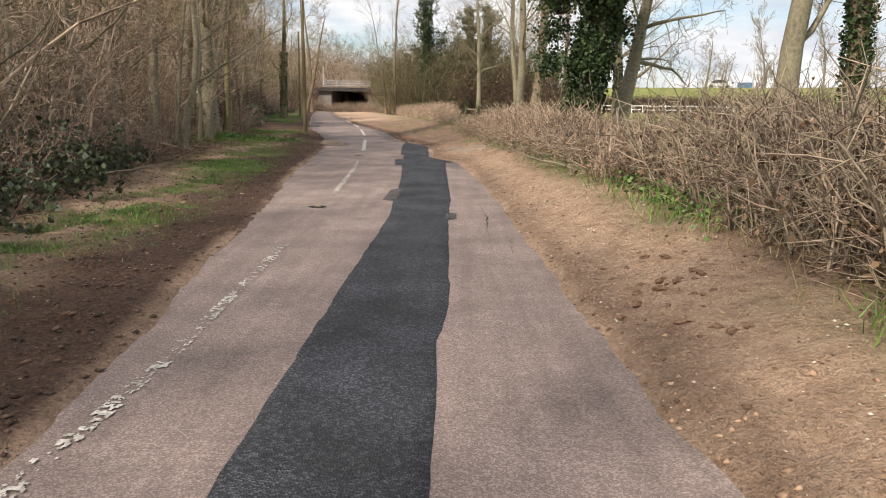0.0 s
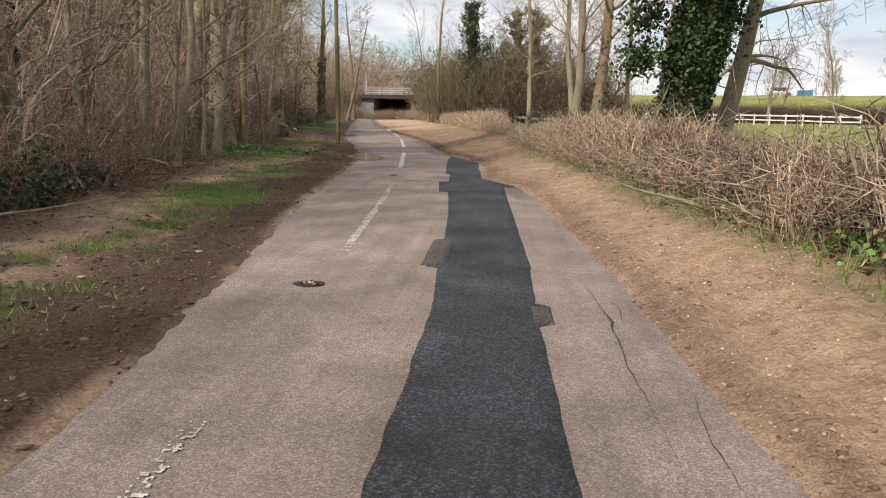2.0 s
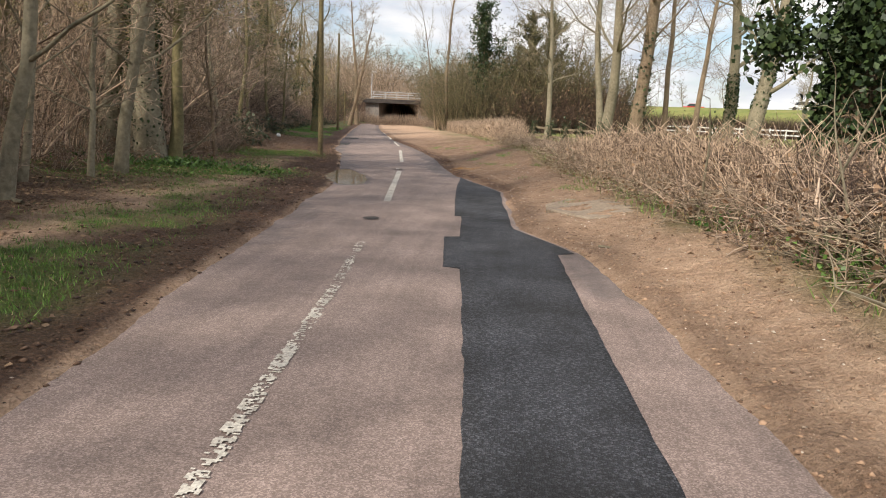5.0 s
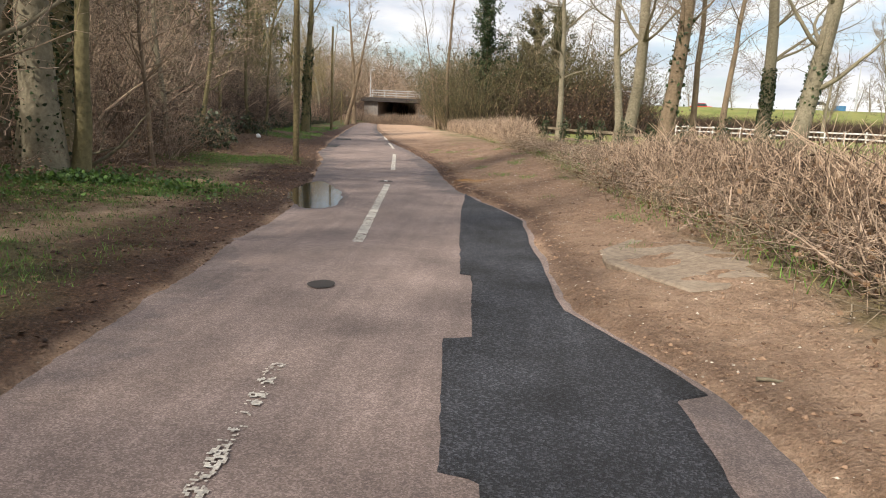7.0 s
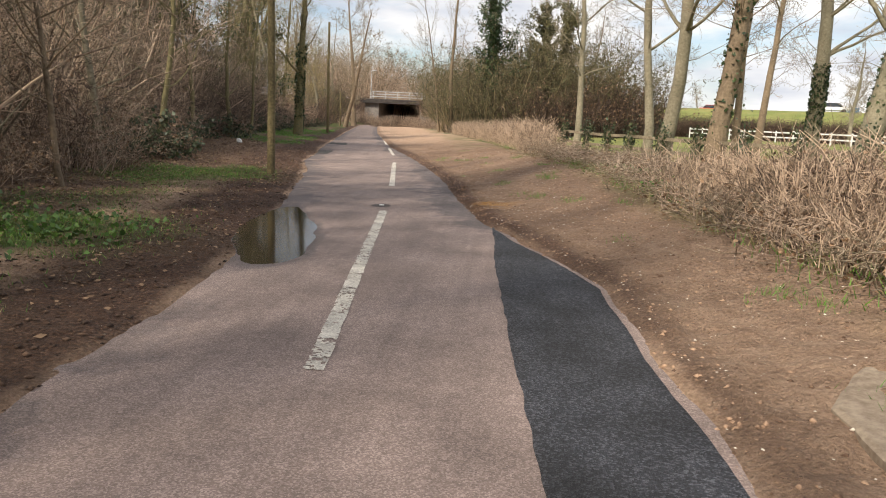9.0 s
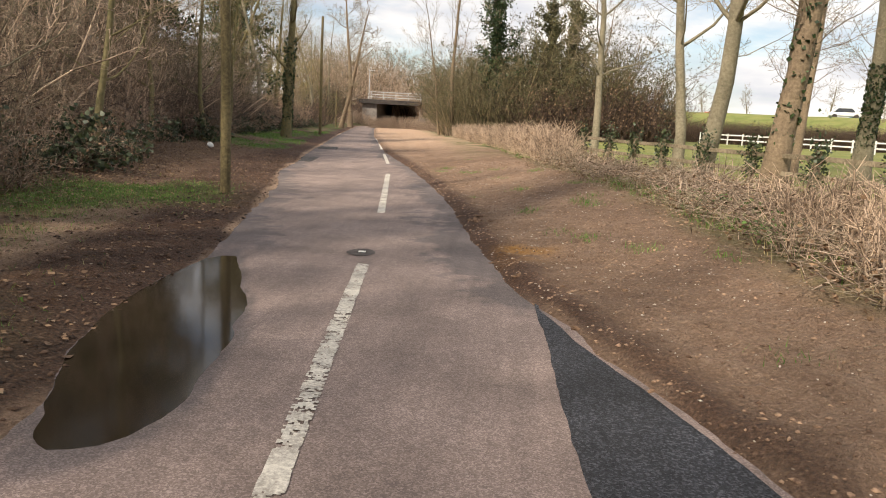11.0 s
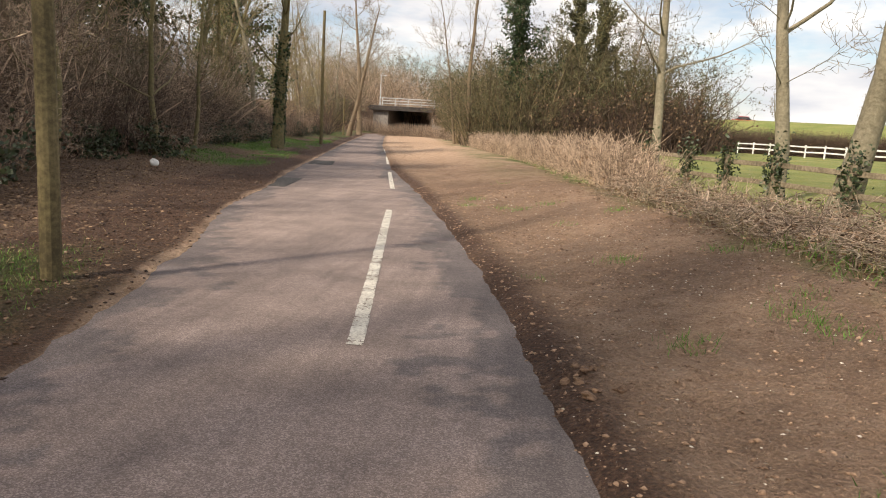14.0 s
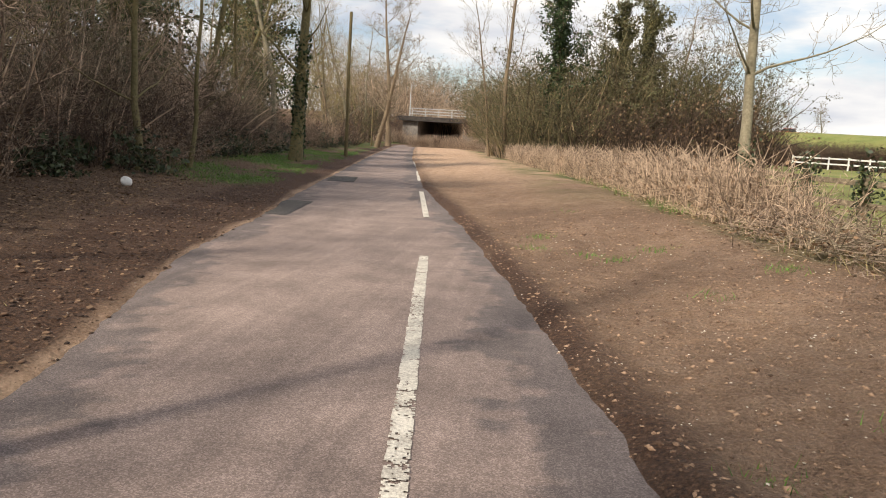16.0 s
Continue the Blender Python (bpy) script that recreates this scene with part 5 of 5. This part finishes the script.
def car(x, y, turn, paint, label):
    body_paint = material("car_paint_" + label.split()[1], [c * 0.9 for c in paint], paint, rough=0.3, scale=2.0, bump=0)
    glass = material("car_glass", (0.02, 0.025, 0.03), (0.05, 0.055, 0.06), rough=0.1, bump=0)
    ob = thing("car", label, "car")
    bm = bmesh.new()
    box_bm(bm, -2.1, 2.1, -0.86, 0.86, 0.3, 0.86, 0.12)
    part("body", bm, body_paint, ob)
    bm = bmesh.new()
    box_bm(bm, -1.35, 1.15, -0.76, 0.76, 0.84, 1.4, 0.1)
    for v in bm.verts:
        if v.co.z > 1.1:
            v.co.x *= 0.72
            v.co.y *= 0.88
    part("cabin", bm, glass, ob, "dark glazed cabin")
    bm = bmesh.new()
    box_bm(bm, -0.95, 0.8, -0.66, 0.66, 1.38, 1.44, 0.02)
    part("roof", bm, body_paint, ob)
    for wx in (-1.3, 1.3):
        for wy in (-0.82, 0.82):
            bm = bmesh.new()
            bmesh.ops.create_cone(bm, segments=16, radius1=0.31, radius2=0.31, depth=0.2, cap_ends=True, matrix=Matrix.Translation((wx, wy, 0.31)) @ Matrix.Rotation(math.pi / 2, 4, "X"))
            part("wheel", bm, DARKNESS, ob)
    return put(ob, x, y, turn)


car(37.2, 158.0, -0.35, (0.65, 0.04, 0.03), "small red hatchback on the embankment road")
car(44.8, 124.0, -0.35, (0.75, 0.76, 0.78), "plain white car on the embankment road")


def road_sign(x, y):
    sign = thing("road_sign", "blue roadside sign board on two posts", "road sign")
    bm = bmesh.new()
    box_bm(bm, -1.5, 1.5, -0.04, 0.04, 0.9, 2.1, 0.03)
    part("board", bm, material("blue_sign", (0.03, 0.12, 0.24), (0.05, 0.17, 0.32), rough=0.5, bump=0), sign)
    for px in (-1.0, 1.0):
        bm = bmesh.new()
        box_bm(bm, px - 0.05, px + 0.05, 0.05, 0.13, -0.2, 2.0, 0.01)
        part("leg", bm, STEEL, sign)
    return put(sign, x, y, -0.4)


road_sign(63.0, 159.0)

# white post-and-rail fence across the meadow
fa, fb = (18.6, 97.0), (31.0, 69.0)
white = thing("white_fence", "white painted post-and-rail paddock fence", "fence")
number = 15
for k in range(number + 1):
    t = k / number
    x, y = fa[0] + (fb[0] - fa[0]) * t, fa[1] + (fb[1] - fa[1]) * t
    z = float(ground_height(x, y))
    bm = bmesh.new()
    box_bm(bm, x - 0.055, x + 0.055, y - 0.055, y + 0.055, z - 0.2, z + 1.08, 0.012)
    part("fence_post", bm, WHITE_WOOD, white)
    if k < number:
        x2, y2 = fa[0] + (fb[0] - fa[0]) * (k + 1) / number, fa[1] + (fb[1] - fa[1]) * (k + 1) / number
        z2 = float(ground_height(x2, y2))
        for h in (0.48, 0.92):
            p, q = Vector((x, y, z + h)), Vector((x2, y2, z2 + h))
            bm = bmesh.new()
            box_bm(bm, 0, (q - p).length, -0.025, 0.025, -0.06, 0.06, 0.008)
            bmesh.ops.transform(bm, matrix=Matrix.Translation(p) @ (q - p).to_track_quat("X", "Z").to_matrix().to_4x4(), verts=bm.verts)
            part("fence_rail", bm, WHITE_WOOD, white)

# clipped dark hedge across the meadow, and russet hedges before the bridge
dark_hedge = [hedge_piece(130 + k, 3.0, 2.1, 1.6, 380, 3600, TWIG_DARK, "dense dark clipped hedge across the meadow", leaves=1500, group="far dark hedge") for k in range(2)]
for k, x in enumerate(np.arange(5.0, 46, 1.5)):
    y = 101.0 - 0.2 * (x - 6)
    ob = dark_hedge[k] if k < 2 else copy_thing(dark_hedge[k % 2], Matrix())
    put(ob, x, y, 1.3, 1.2)
russet = [hedge_piece(140 + k, 3.0, 1.5, 1.8, 300, 1600, TWIG_BROWN, "low russet hedge before the bridge", leaves=1500, group="russet hedges") for k in range(2)]
for k, (x, y, s) in enumerate(((-19.6, 121, 1.0), (-17.6, 120, 1.15), (-15.6, 118, 1.15), (-13.6, 115.5, 1.1), (-11.8, 112, 1.05), (-10.2, 108.5, 1.0), (-9.0, 105, 1.0), (-8.2, 101.5, 0.95), (-28.0, 143, 1.6), (-29.5, 139, 1.6), (-14.6, 146, 1.5), (-13.0, 146, 1.8), (-26.0, 146.5, 1.3))):
    ob = russet[k] if k < 2 else copy_thing(russet[k % 2], Matrix())
    put(ob, x, y, 1.0, s)

# thicket and tall ivy-hung trees beyond the hedge
put(bare_tree(150, 13, 0.17, BARK_BROWN, TWIG_BROWN, "tall tree hung with ivy to its tip", first=0.3, ivy=4200, ivy_low=0.05, ivy_high=0.95, fat=0.55, leaf=0.17, bend=0.02, ivy_limbs=1.2, kids=(22, 6, 4)), -3.0, 81.2)
put(bare_tree(151, 12.5, 0.17, BARK_BROWN, TWIG_GREEN, "tall tree thick with ivy above the thicket", first=0.3, ivy=4200, ivy_low=0.1, ivy_high=0.95, fat=0.45, leaf=0.15, bend=0.03, ivy_limbs=1.8, ivy_mat=OLIVE_LEAF, kids=(22, 7, 5)), 2.4, 87.0)
put(bare_tree(152, 13, 0.17, BARK_BROWN, TWIG_GREEN, "tall tree thick with ivy above the thicket", first=0.3, ivy=4200, ivy_low=0.1, ivy_high=0.95, fat=0.45, leaf=0.15, bend=0.03, ivy_limbs=1.8, ivy_mat=OLIVE_LEAF, kids=(22, 7, 5)), 4.4, 88.5)
put(bare_tree(153, 12, 0.15, BARK_BROWN, TWIG_GREY, "bare tree spreading above the thicket", first=0.2, kids=(18, 8, 6)), 6.2, 88.0)
put(bare_tree(154, 16, 0.19, BARK_BROWN, TWIG_GREY, "very tall slender leafless tree", first=0.3, spread=0.45, kids=(10, 6, 5)), -6.3, 81.6)
put(bare_tree(155, 12, 0.10, BARK_BROWN, TWIG_GREY, "slim leafless tree with ascending limbs", first=0.3, spread=0.45, lean=(-0.15, 0)), -7.3, 82.5)
put(bare_tree(156, 17, 0.32, BARK_BROWN, TWIG_GREY, "wide leafless tree near the bridge", first=0.15, kids=(16, 8, 6), twig_min=0.012), -21.5, 112.0)
put(bare_tree(157, 13, 0.25, BARK_BROWN, TWIG_GREY, "bare tree leaning over the far path", first=0.2, lean=(0.2, 0), twig_min=0.012), -19.5, 98.0)
big = [
    shrub(160, 4.6, 60, 3.4, TWIG_OLIVE, "large olive-green bush with sparse evergreen leaves", thick=0.03, lean=0.55, kids=(7, 4), leaves=5000, leaf_mat=OLIVE_LEAF, leaf_size=0.07),
    shrub(161, 3.4, 60, 3.4, TWIG_DARK, "large dark leafless thorn bush", thick=0.03, lean=0.7, kids=(8, 4), leaves=500, leaf_mat=DEAD_LEAF, leaf_size=0.12),
    shrub(162, 5.2, 50, 3.2, TWIG_TAN, "large pale leafless bush", thick=0.03, lean=0.5, kids=(7, 4)),
]
taken = set()


def big_bush(kind, x, y, size=1.0):
    ob = big[kind] if kind not in taken else copy_thing(big[kind], Matrix())
    taken.add(kind)
    return put(ob, x, y, RNG.uniform(0, 6.28), size * RNG.uniform(0.85, 1.15))


for kind, x, y, s in ((0, -4.5, 80, 1.1), (0, -2.0, 79, 1.1), (1, -0.5, 80, 1.2), (1, 1.5, 81, 1.4), (0, 1.5, 84, 1.7), (0, -1.0, 85, 1.7), (1, 4.0, 82, 1.4), (0, 4.5, 86, 1.8), (1, 6.5, 83, 1.4), (0, 7.5, 87, 1.6), (1, 9.0, 84.5, 1.4), (0, 10.0, 87.5, 1.4), (1, 11.5, 86, 1.2), (0, 3.0, 90, 2.0), (0, 6.5, 91, 1.9), (2, -5.5, 94, 1.1), (0, -6.0, 88, 1.1), (2, -4.6, 99, 1.1), (0, -4.5, 104, 1.2), (2, -5.0, 122, 1.5), (0, -5.0, 115, 1.6), (2, -9.0, 137, 1.3), (0, -8, 131, 1.8), (1, 12.0, 88, 0.9),
                      (2, -33, 168, 2.0), (2, -28, 170, 2.0), (2, -23, 168, 2.0), (2, -18, 170, 2.0), (0, -14, 167, 2.0), (0, -9, 166, 2.0), (2, -38, 170, 2.2), (2, -30.5, 178, 2.6), (2, -24.5, 180, 2.7), (2, -18.5, 178, 2.6), (0, -12, 176, 2.4), (1, -31, 140, 1.4), (1, -30, 128, 1.3), (0, -27, 118, 1.2), (0, -24.5, 106, 1.2), (1, -21.5, 92, 1.1), (0, -2, 150, 2.2), (0, 3, 148, 2.0), (2, -5, 160, 2.2),
                      (1, -14.6, 147.5, 1.2), (0, -13.0, 145, 1.4), (1, -11.0, 146, 1.4), (0, -12.5, 140, 1.0), (1, -29.3, 146.5, 1.0), (1, -31.5, 146, 1.2), (1, -34, 145, 1.3), (0, 0.0, 88, 1.9), (0, 5.5, 85, 1.6), (0, 8.8, 86, 1.6), (1, 2.8, 80, 1.2), (1, 7.6, 81.5, 1.2), (1, 10.2, 83, 1.2), (0, -3.2, 84, 1.4), (0, -5.0, 92, 1.4)):
    big_bush(kind, x, y, s)

# woods rising behind the bridge
for k, x in enumerate(np.arange(-52, 8, 4.0)):
    big_bush((0, 2, 0)[k % 3], float(x), 190.0 + 5 * math.sin(k * 1.9), 2.9)

# scattered bare trees on the meadow and along the road
small = bare_tree(170, 9, 0.20, BARK_GREY, TWIG_GREY, "bare meadow tree against the sky", first=0.2, kids=(14, 7, 5), group="meadow trees", twig_min=0.01)
slim = bare_tree(171, 12, 0.16, BARK_GREY, TWIG_GREY, "slender bare tree with upswept limbs", first=0.15, spread=0.35, kids=(16, 7, 5), group="meadow trees", twig_min=0.012)
put(small, 27, 79, 0.3, 0.9)
put(slim, 40, 95, 0.3, 1.0)
for ob, x, y, s in ((small, 36, 100, 0.8), (small, 58, 160, 0.8), (small, 66, 158, 0.7), (small, 72, 165, 0.9), (small, 46, 168, 0.7), (slim, 86, 150, 0.9), (slim, 90, 152, 1.0), (slim, 52, 104, 1.0), (small, 60, 100, 1.0), (small, 75, 120, 1.2), (slim, 70, 98, 1.1), (small, 95, 110, 1.2), (small, 84, 92, 1.1), (slim, 48, 86, 1.0), (small, 38, 170, 0.7), (slim, 110, 120, 1.2), (small, 120, 100, 1.3)):
    put(copy_thing(ob, Matrix()), x, y, x * 1.7, s)


# ---- ground cover ----
def scatter(n, x0, x1, y0, y1, weight, rng):
    """Random places in a strip, kept with the chance that weight gives."""
    x, y = rng.uniform(x0, x1, n), y0 + (y1 - y0) * rng.random(n)
    keep = rng.random(n) < weight(x, y)
    return x[keep], y[keep]


def blades(name, x, y, height, width, mat, label, rng):
    n = len(x)
    z = ground_height(x, y) - 0.01
    a = rng.uniform(0, 2 * math.pi, n)
    h = height * rng.uniform(0.5, 1.3, n)
    bend = h * rng.uniform(0.2, 1.0, n)
    b = rng.uniform(0, 2 * math.pi, n)
    base = np.stack([x, y, z], 1)
    side = np.stack([np.cos(a), np.sin(a), 0 * a], 1) * width
    tip = base + np.stack([np.cos(b) * bend, np.sin(b) * bend, h], 1)
    verts = np.stack([base - side, base + side, tip], 1).reshape(-1, 3)
    return tagged(array_mesh(name, verts, np.arange(n * 3).reshape(n, 3), mat), label, "grass", kind="stuff")


def band(lo, hi):
    return lambda x, y: ((left_edge(y) - x > lo) & (left_edge(y) - x < hi)).astype(float)


rng = np.random.default_rng(200)
gx, gy = scatter(420000, -12, -1.0, 3, 34, lambda x, y: turf_cover(x, y) * (left_edge(y) - x > 0.5), rng)
blades("turf", gx, gy, 0.055, 0.004, GRASS, "short green grass on the verge", rng)
gx, gy = scatter(160000, -26, -6.0, 34, 75, lambda x, y: turf_cover(x, y) * (left_edge(y) - x > 0.5), rng)
blades("turf", gx, gy, 0.08, 0.008, GRASS, "short green grass further along the verge", rng)
gx, gy = scatter(90000, -8, -1.0, 3, 34, lambda x, y: np.clip(turf_cover(x, y) * 0.6 + 0.05, 0, 1) * (left_edge(y) - x > 0.7), rng)
blades("dry_grass", gx, gy, 0.05, 0.004, DRY_GRASS, "dry straw-coloured grass among the turf", rng)
gx, gy = scatter(110000, -3, 3.6, 3, 56, lambda x, y: 0.6 * smooth(-0.5, 0.0, x - hedge_x(y)) * smooth(0.8, 0.2, x - hedge_x(y)) * (wave_noise(x, y, 0.7, 43, 3) > 0.05), rng)
blades("long_grass", gx, gy, 0.16, 0.005, GRASS, "tufts of grass at the foot of the hedge", rng)
gx, gy = scatter(60000, -3, 3.6, 3, 56, lambda x, y: 0.35 * smooth(-0.4, 0.0, x - hedge_x(y)) * smooth(1.0, 0.3, x - hedge_x(y)), rng)
blades("dead_grass", gx, gy, 0.2, 0.004, DRY_GRASS, "pale dead grass at the foot of the hedge", rng)


# sparse tufts of young grass on the bare bank
tufts = [(rng.uniform(0.5, 2.6), rng.uniform(19, 42)) for _ in range(26)]
tx, ty = [], []
for off, ty0 in tufts:
    m = int(rng.integers(25, 90))
    ys = ty0 + rng.normal(0, 0.09, m)
    ty.append(ys)
    tx.append(right_edge(ys) + off + rng.normal(0, 0.09, m))
gx, gy = np.concatenate(tx), np.concatenate(ty)
blades("grass_tufts", gx, gy, 0.07, 0.004, GRASS, "small tufts of young grass on the bare bank", rng)


def fallen_leaves(x, y, size, label, mat=DEAD_LEAF):
    z = ground_height(x, y) + 0.012
    n = len(x)
    v, f = leaf_quads(rng, np.stack([x, y, z], 1), size)
    v = v.reshape(n, 4, 3)
    v[:, :, 2] = z[:, None] + (v[:, :, 2] - z[:, None]) * 0.35
    return tagged(array_mesh("leaf_litter", v.reshape(-1, 3), f, mat), label, "leaves", kind="stuff")


lx, ly = scatter(60000, -13, -2, 3, 45, lambda x, y: smooth(1.4, 2.6, left_edge(y) - x) * 0.8 + 0.05 * (left_edge(y) - x > 0.2), rng)
fallen_leaves(lx, ly, 0.055, "brown fallen leaves under the wood's edge")
lx, ly = scatter(20000, -2, 4.2, 3, 45, lambda x, y: 0.9 * smooth(-0.3, 0.3, x - hedge_x(y)), rng)
fallen_leaves(lx, ly, 0.05, "brown fallen leaves under the hedge")


lx, ly = scatter(30000, -11, -3, 21, 44, lambda x, y: (left_edge(y) - x > 0.25) * (left_edge(y) - x < 3.5) * 0.45, rng)
fallen_leaves(lx, ly, 0.04, "broken brown leaves trodden into the dark earth")


def herbs(x, y, size, height, label, mat):
    """Small leafy weeds: leaves held at random heights above the soil."""
    z = ground_height(x, y) + height * rng.random(len(x)) ** 1.5
    v, f = leaf_quads(rng, np.stack([x, y, z], 1), size)
    return tagged(array_mesh("weeds", v, f, mat), label, "weeds", kind="stuff")


HERB = leaf_material("fresh_weed_leaves", (0.03, 0.075, 0.014), (0.13, 0.24, 0.045), 0.55)
lx, ly = scatter(60000, -1, 3.6, 3, 31, lambda x, y: 0.9 * smooth(-0.25, 0.1, x - hedge_x(y)) * smooth(0.95, 0.4, x - hedge_x(y)) * smooth(0.05, 0.3, wave_noise(x, y, 0.8, 47, 3)), rng)
herbs(lx, ly, 0.05, 0.22, "fresh green weeds and bramble leaves under the hedge", HERB)
lx, ly = scatter(26000, -9, -4.5, 20.5, 25.5, lambda x, y: np.exp(-(((x + 6.5) / 1.2) ** 2 + ((y - 23.0) / 0.9) ** 2)) * smooth(-0.3, 0.3, wave_noise(x, y, 1.4, 48, 3)), rng)
herbs(lx, ly, 0.055, 0.13, "lush green weeds below the old trunks", HERB)


def pebbles(n, x, y, lo, hi, mat, name, label, sink=0.3):
    """Small uneven stones: squashed, turned octahedra."""
    n = len(x)
    oct_v = np.array([(1, 0, 0), (0, 1, 0), (-1, 0, 0), (0, -1, 0), (0, 0, 1), (0, 0, -1)], float)
    oct_f = np.array([(0, 1, 4), (1, 2, 4), (2, 3, 4), (3, 0, 4), (1, 0, 5), (2, 1, 5), (3, 2, 5), (0, 3, 5)])
    s = lo + (hi - lo) * rng.random(n) ** 2.5
    a = rng.uniform(0, 6.28, n)
    v = oct_v[None] * (1 + 0.35 * rng.normal(size=(n, 6, 1)).clip(-1, 1)) * s[:, None, None] * np.stack([np.ones(n), rng.uniform(0.5, 0.9, n), rng.uniform(0.3, 0.55, n)], 1)[:, None]
    c, si = np.cos(a)[:, None], np.sin(a)[:, None]
    v = np.stack([v[..., 0] * c - v[..., 1] * si, v[..., 0] * si + v[..., 1] * c, v[..., 2]], -1)
    z = ground_height(x, y) + s * (0.5 - sink)
    v = v + np.stack([x, y, z], 1)[:, None]
    f = (np.arange(n) * 6)[:, None, None] + oct_f[None]
    return tagged(array_mesh(name, v.reshape(-1, 3), f.reshape(-1, 3), mat), label, "stones", kind="stuff")


sx, sy = scatter(34000, -4, 3, 2.5, 40, lambda x, y: (x > right_edge(y) + 0.03) * smooth(0.3, -0.3, x - hedge_x(y)) * (0.5 + 0.5 * wave_noise(x, y, 1.2, 44, 3)), rng)
pebbles(0, sx, sy, 0.003, 0.015, FLINT, "pebbles", "pale pebbles and flints in the bare bank")
sx, sy = scatter(24000, -9, -1, 2.5, 40, lambda x, y: (left_edge(y) - x > 0.02) * smooth(2.4, 1.2, left_edge(y) - x) * 0.6, rng)
pebbles(0, sx, sy, 0.002, 0.013, STONE, "pebbles", "pale pebbles in the dark damp soil")
sx, sy = scatter(110000, -5, 3, 2.5, 42, lambda x, y: (x > right_edge(y) + 0.0) * smooth(0.2, -0.4, x - hedge_x(y)) * (0.12 + 0.3 * (wave_noise(x, y, 1.0, 46, 4) > 0.1) + 0.5 * smooth(20, 27, y) + 0.7 * np.exp(-((x - right_edge(y) - 0.15) / 0.2) ** 2) + 0.6 * np.exp(-(((x - 1.75) / 0.5) ** 2 + ((y - 6.2) / 0.9) ** 2))), rng)
pebbles(0, sx, sy, 0.004, 0.028, CLOD, "earth_clods", "crumbled clods of brown earth on the bank", sink=0.55)
sx, sy = scatter(70000, -10, -1, 2.5, 42, lambda x, y: (left_edge(y) - x > 0.05) * smooth(2.2, 0.6, left_edge(y) - x) * 0.6, rng)
pebbles(0, sx, sy, 0.005, 0.034, DARK_CLOD, "earth_clods", "crumbled clods of dark earth beside the path")


gx, gy = scatter(30000, -8, 0, 2.5, 36, lambda x, y: (x > left_edge(y)) * smooth(0.75, 0.0, x - left_edge(y)) * 0.5 * (pool_ring(x, y) > 1.3), rng)
n = len(gx)
tri = rng.uniform(0.002, 0.006, (n, 1, 1)) * np.array([[(1, 0, 0), (-0.5, 0.85, 0), (-0.5, -0.85, 0), (0, 0, 0.8)]]) * rng.uniform(0.6, 1.3, (n, 4, 1))
tri = tri + np.stack([gx, gy, 0.003 + 0 * gx], 1)[:, None]
tf = (np.arange(n) * 4)[:, None, None] + np.array([(0, 1, 3), (1, 2, 3), (2, 0, 3)])[None]
tagged(array_mesh("loose_grit", tri.reshape(-1, 3), tf.reshape(-1, 3), STONE), "loose pale grit along the edge of the asphalt", "grit", kind="stuff")
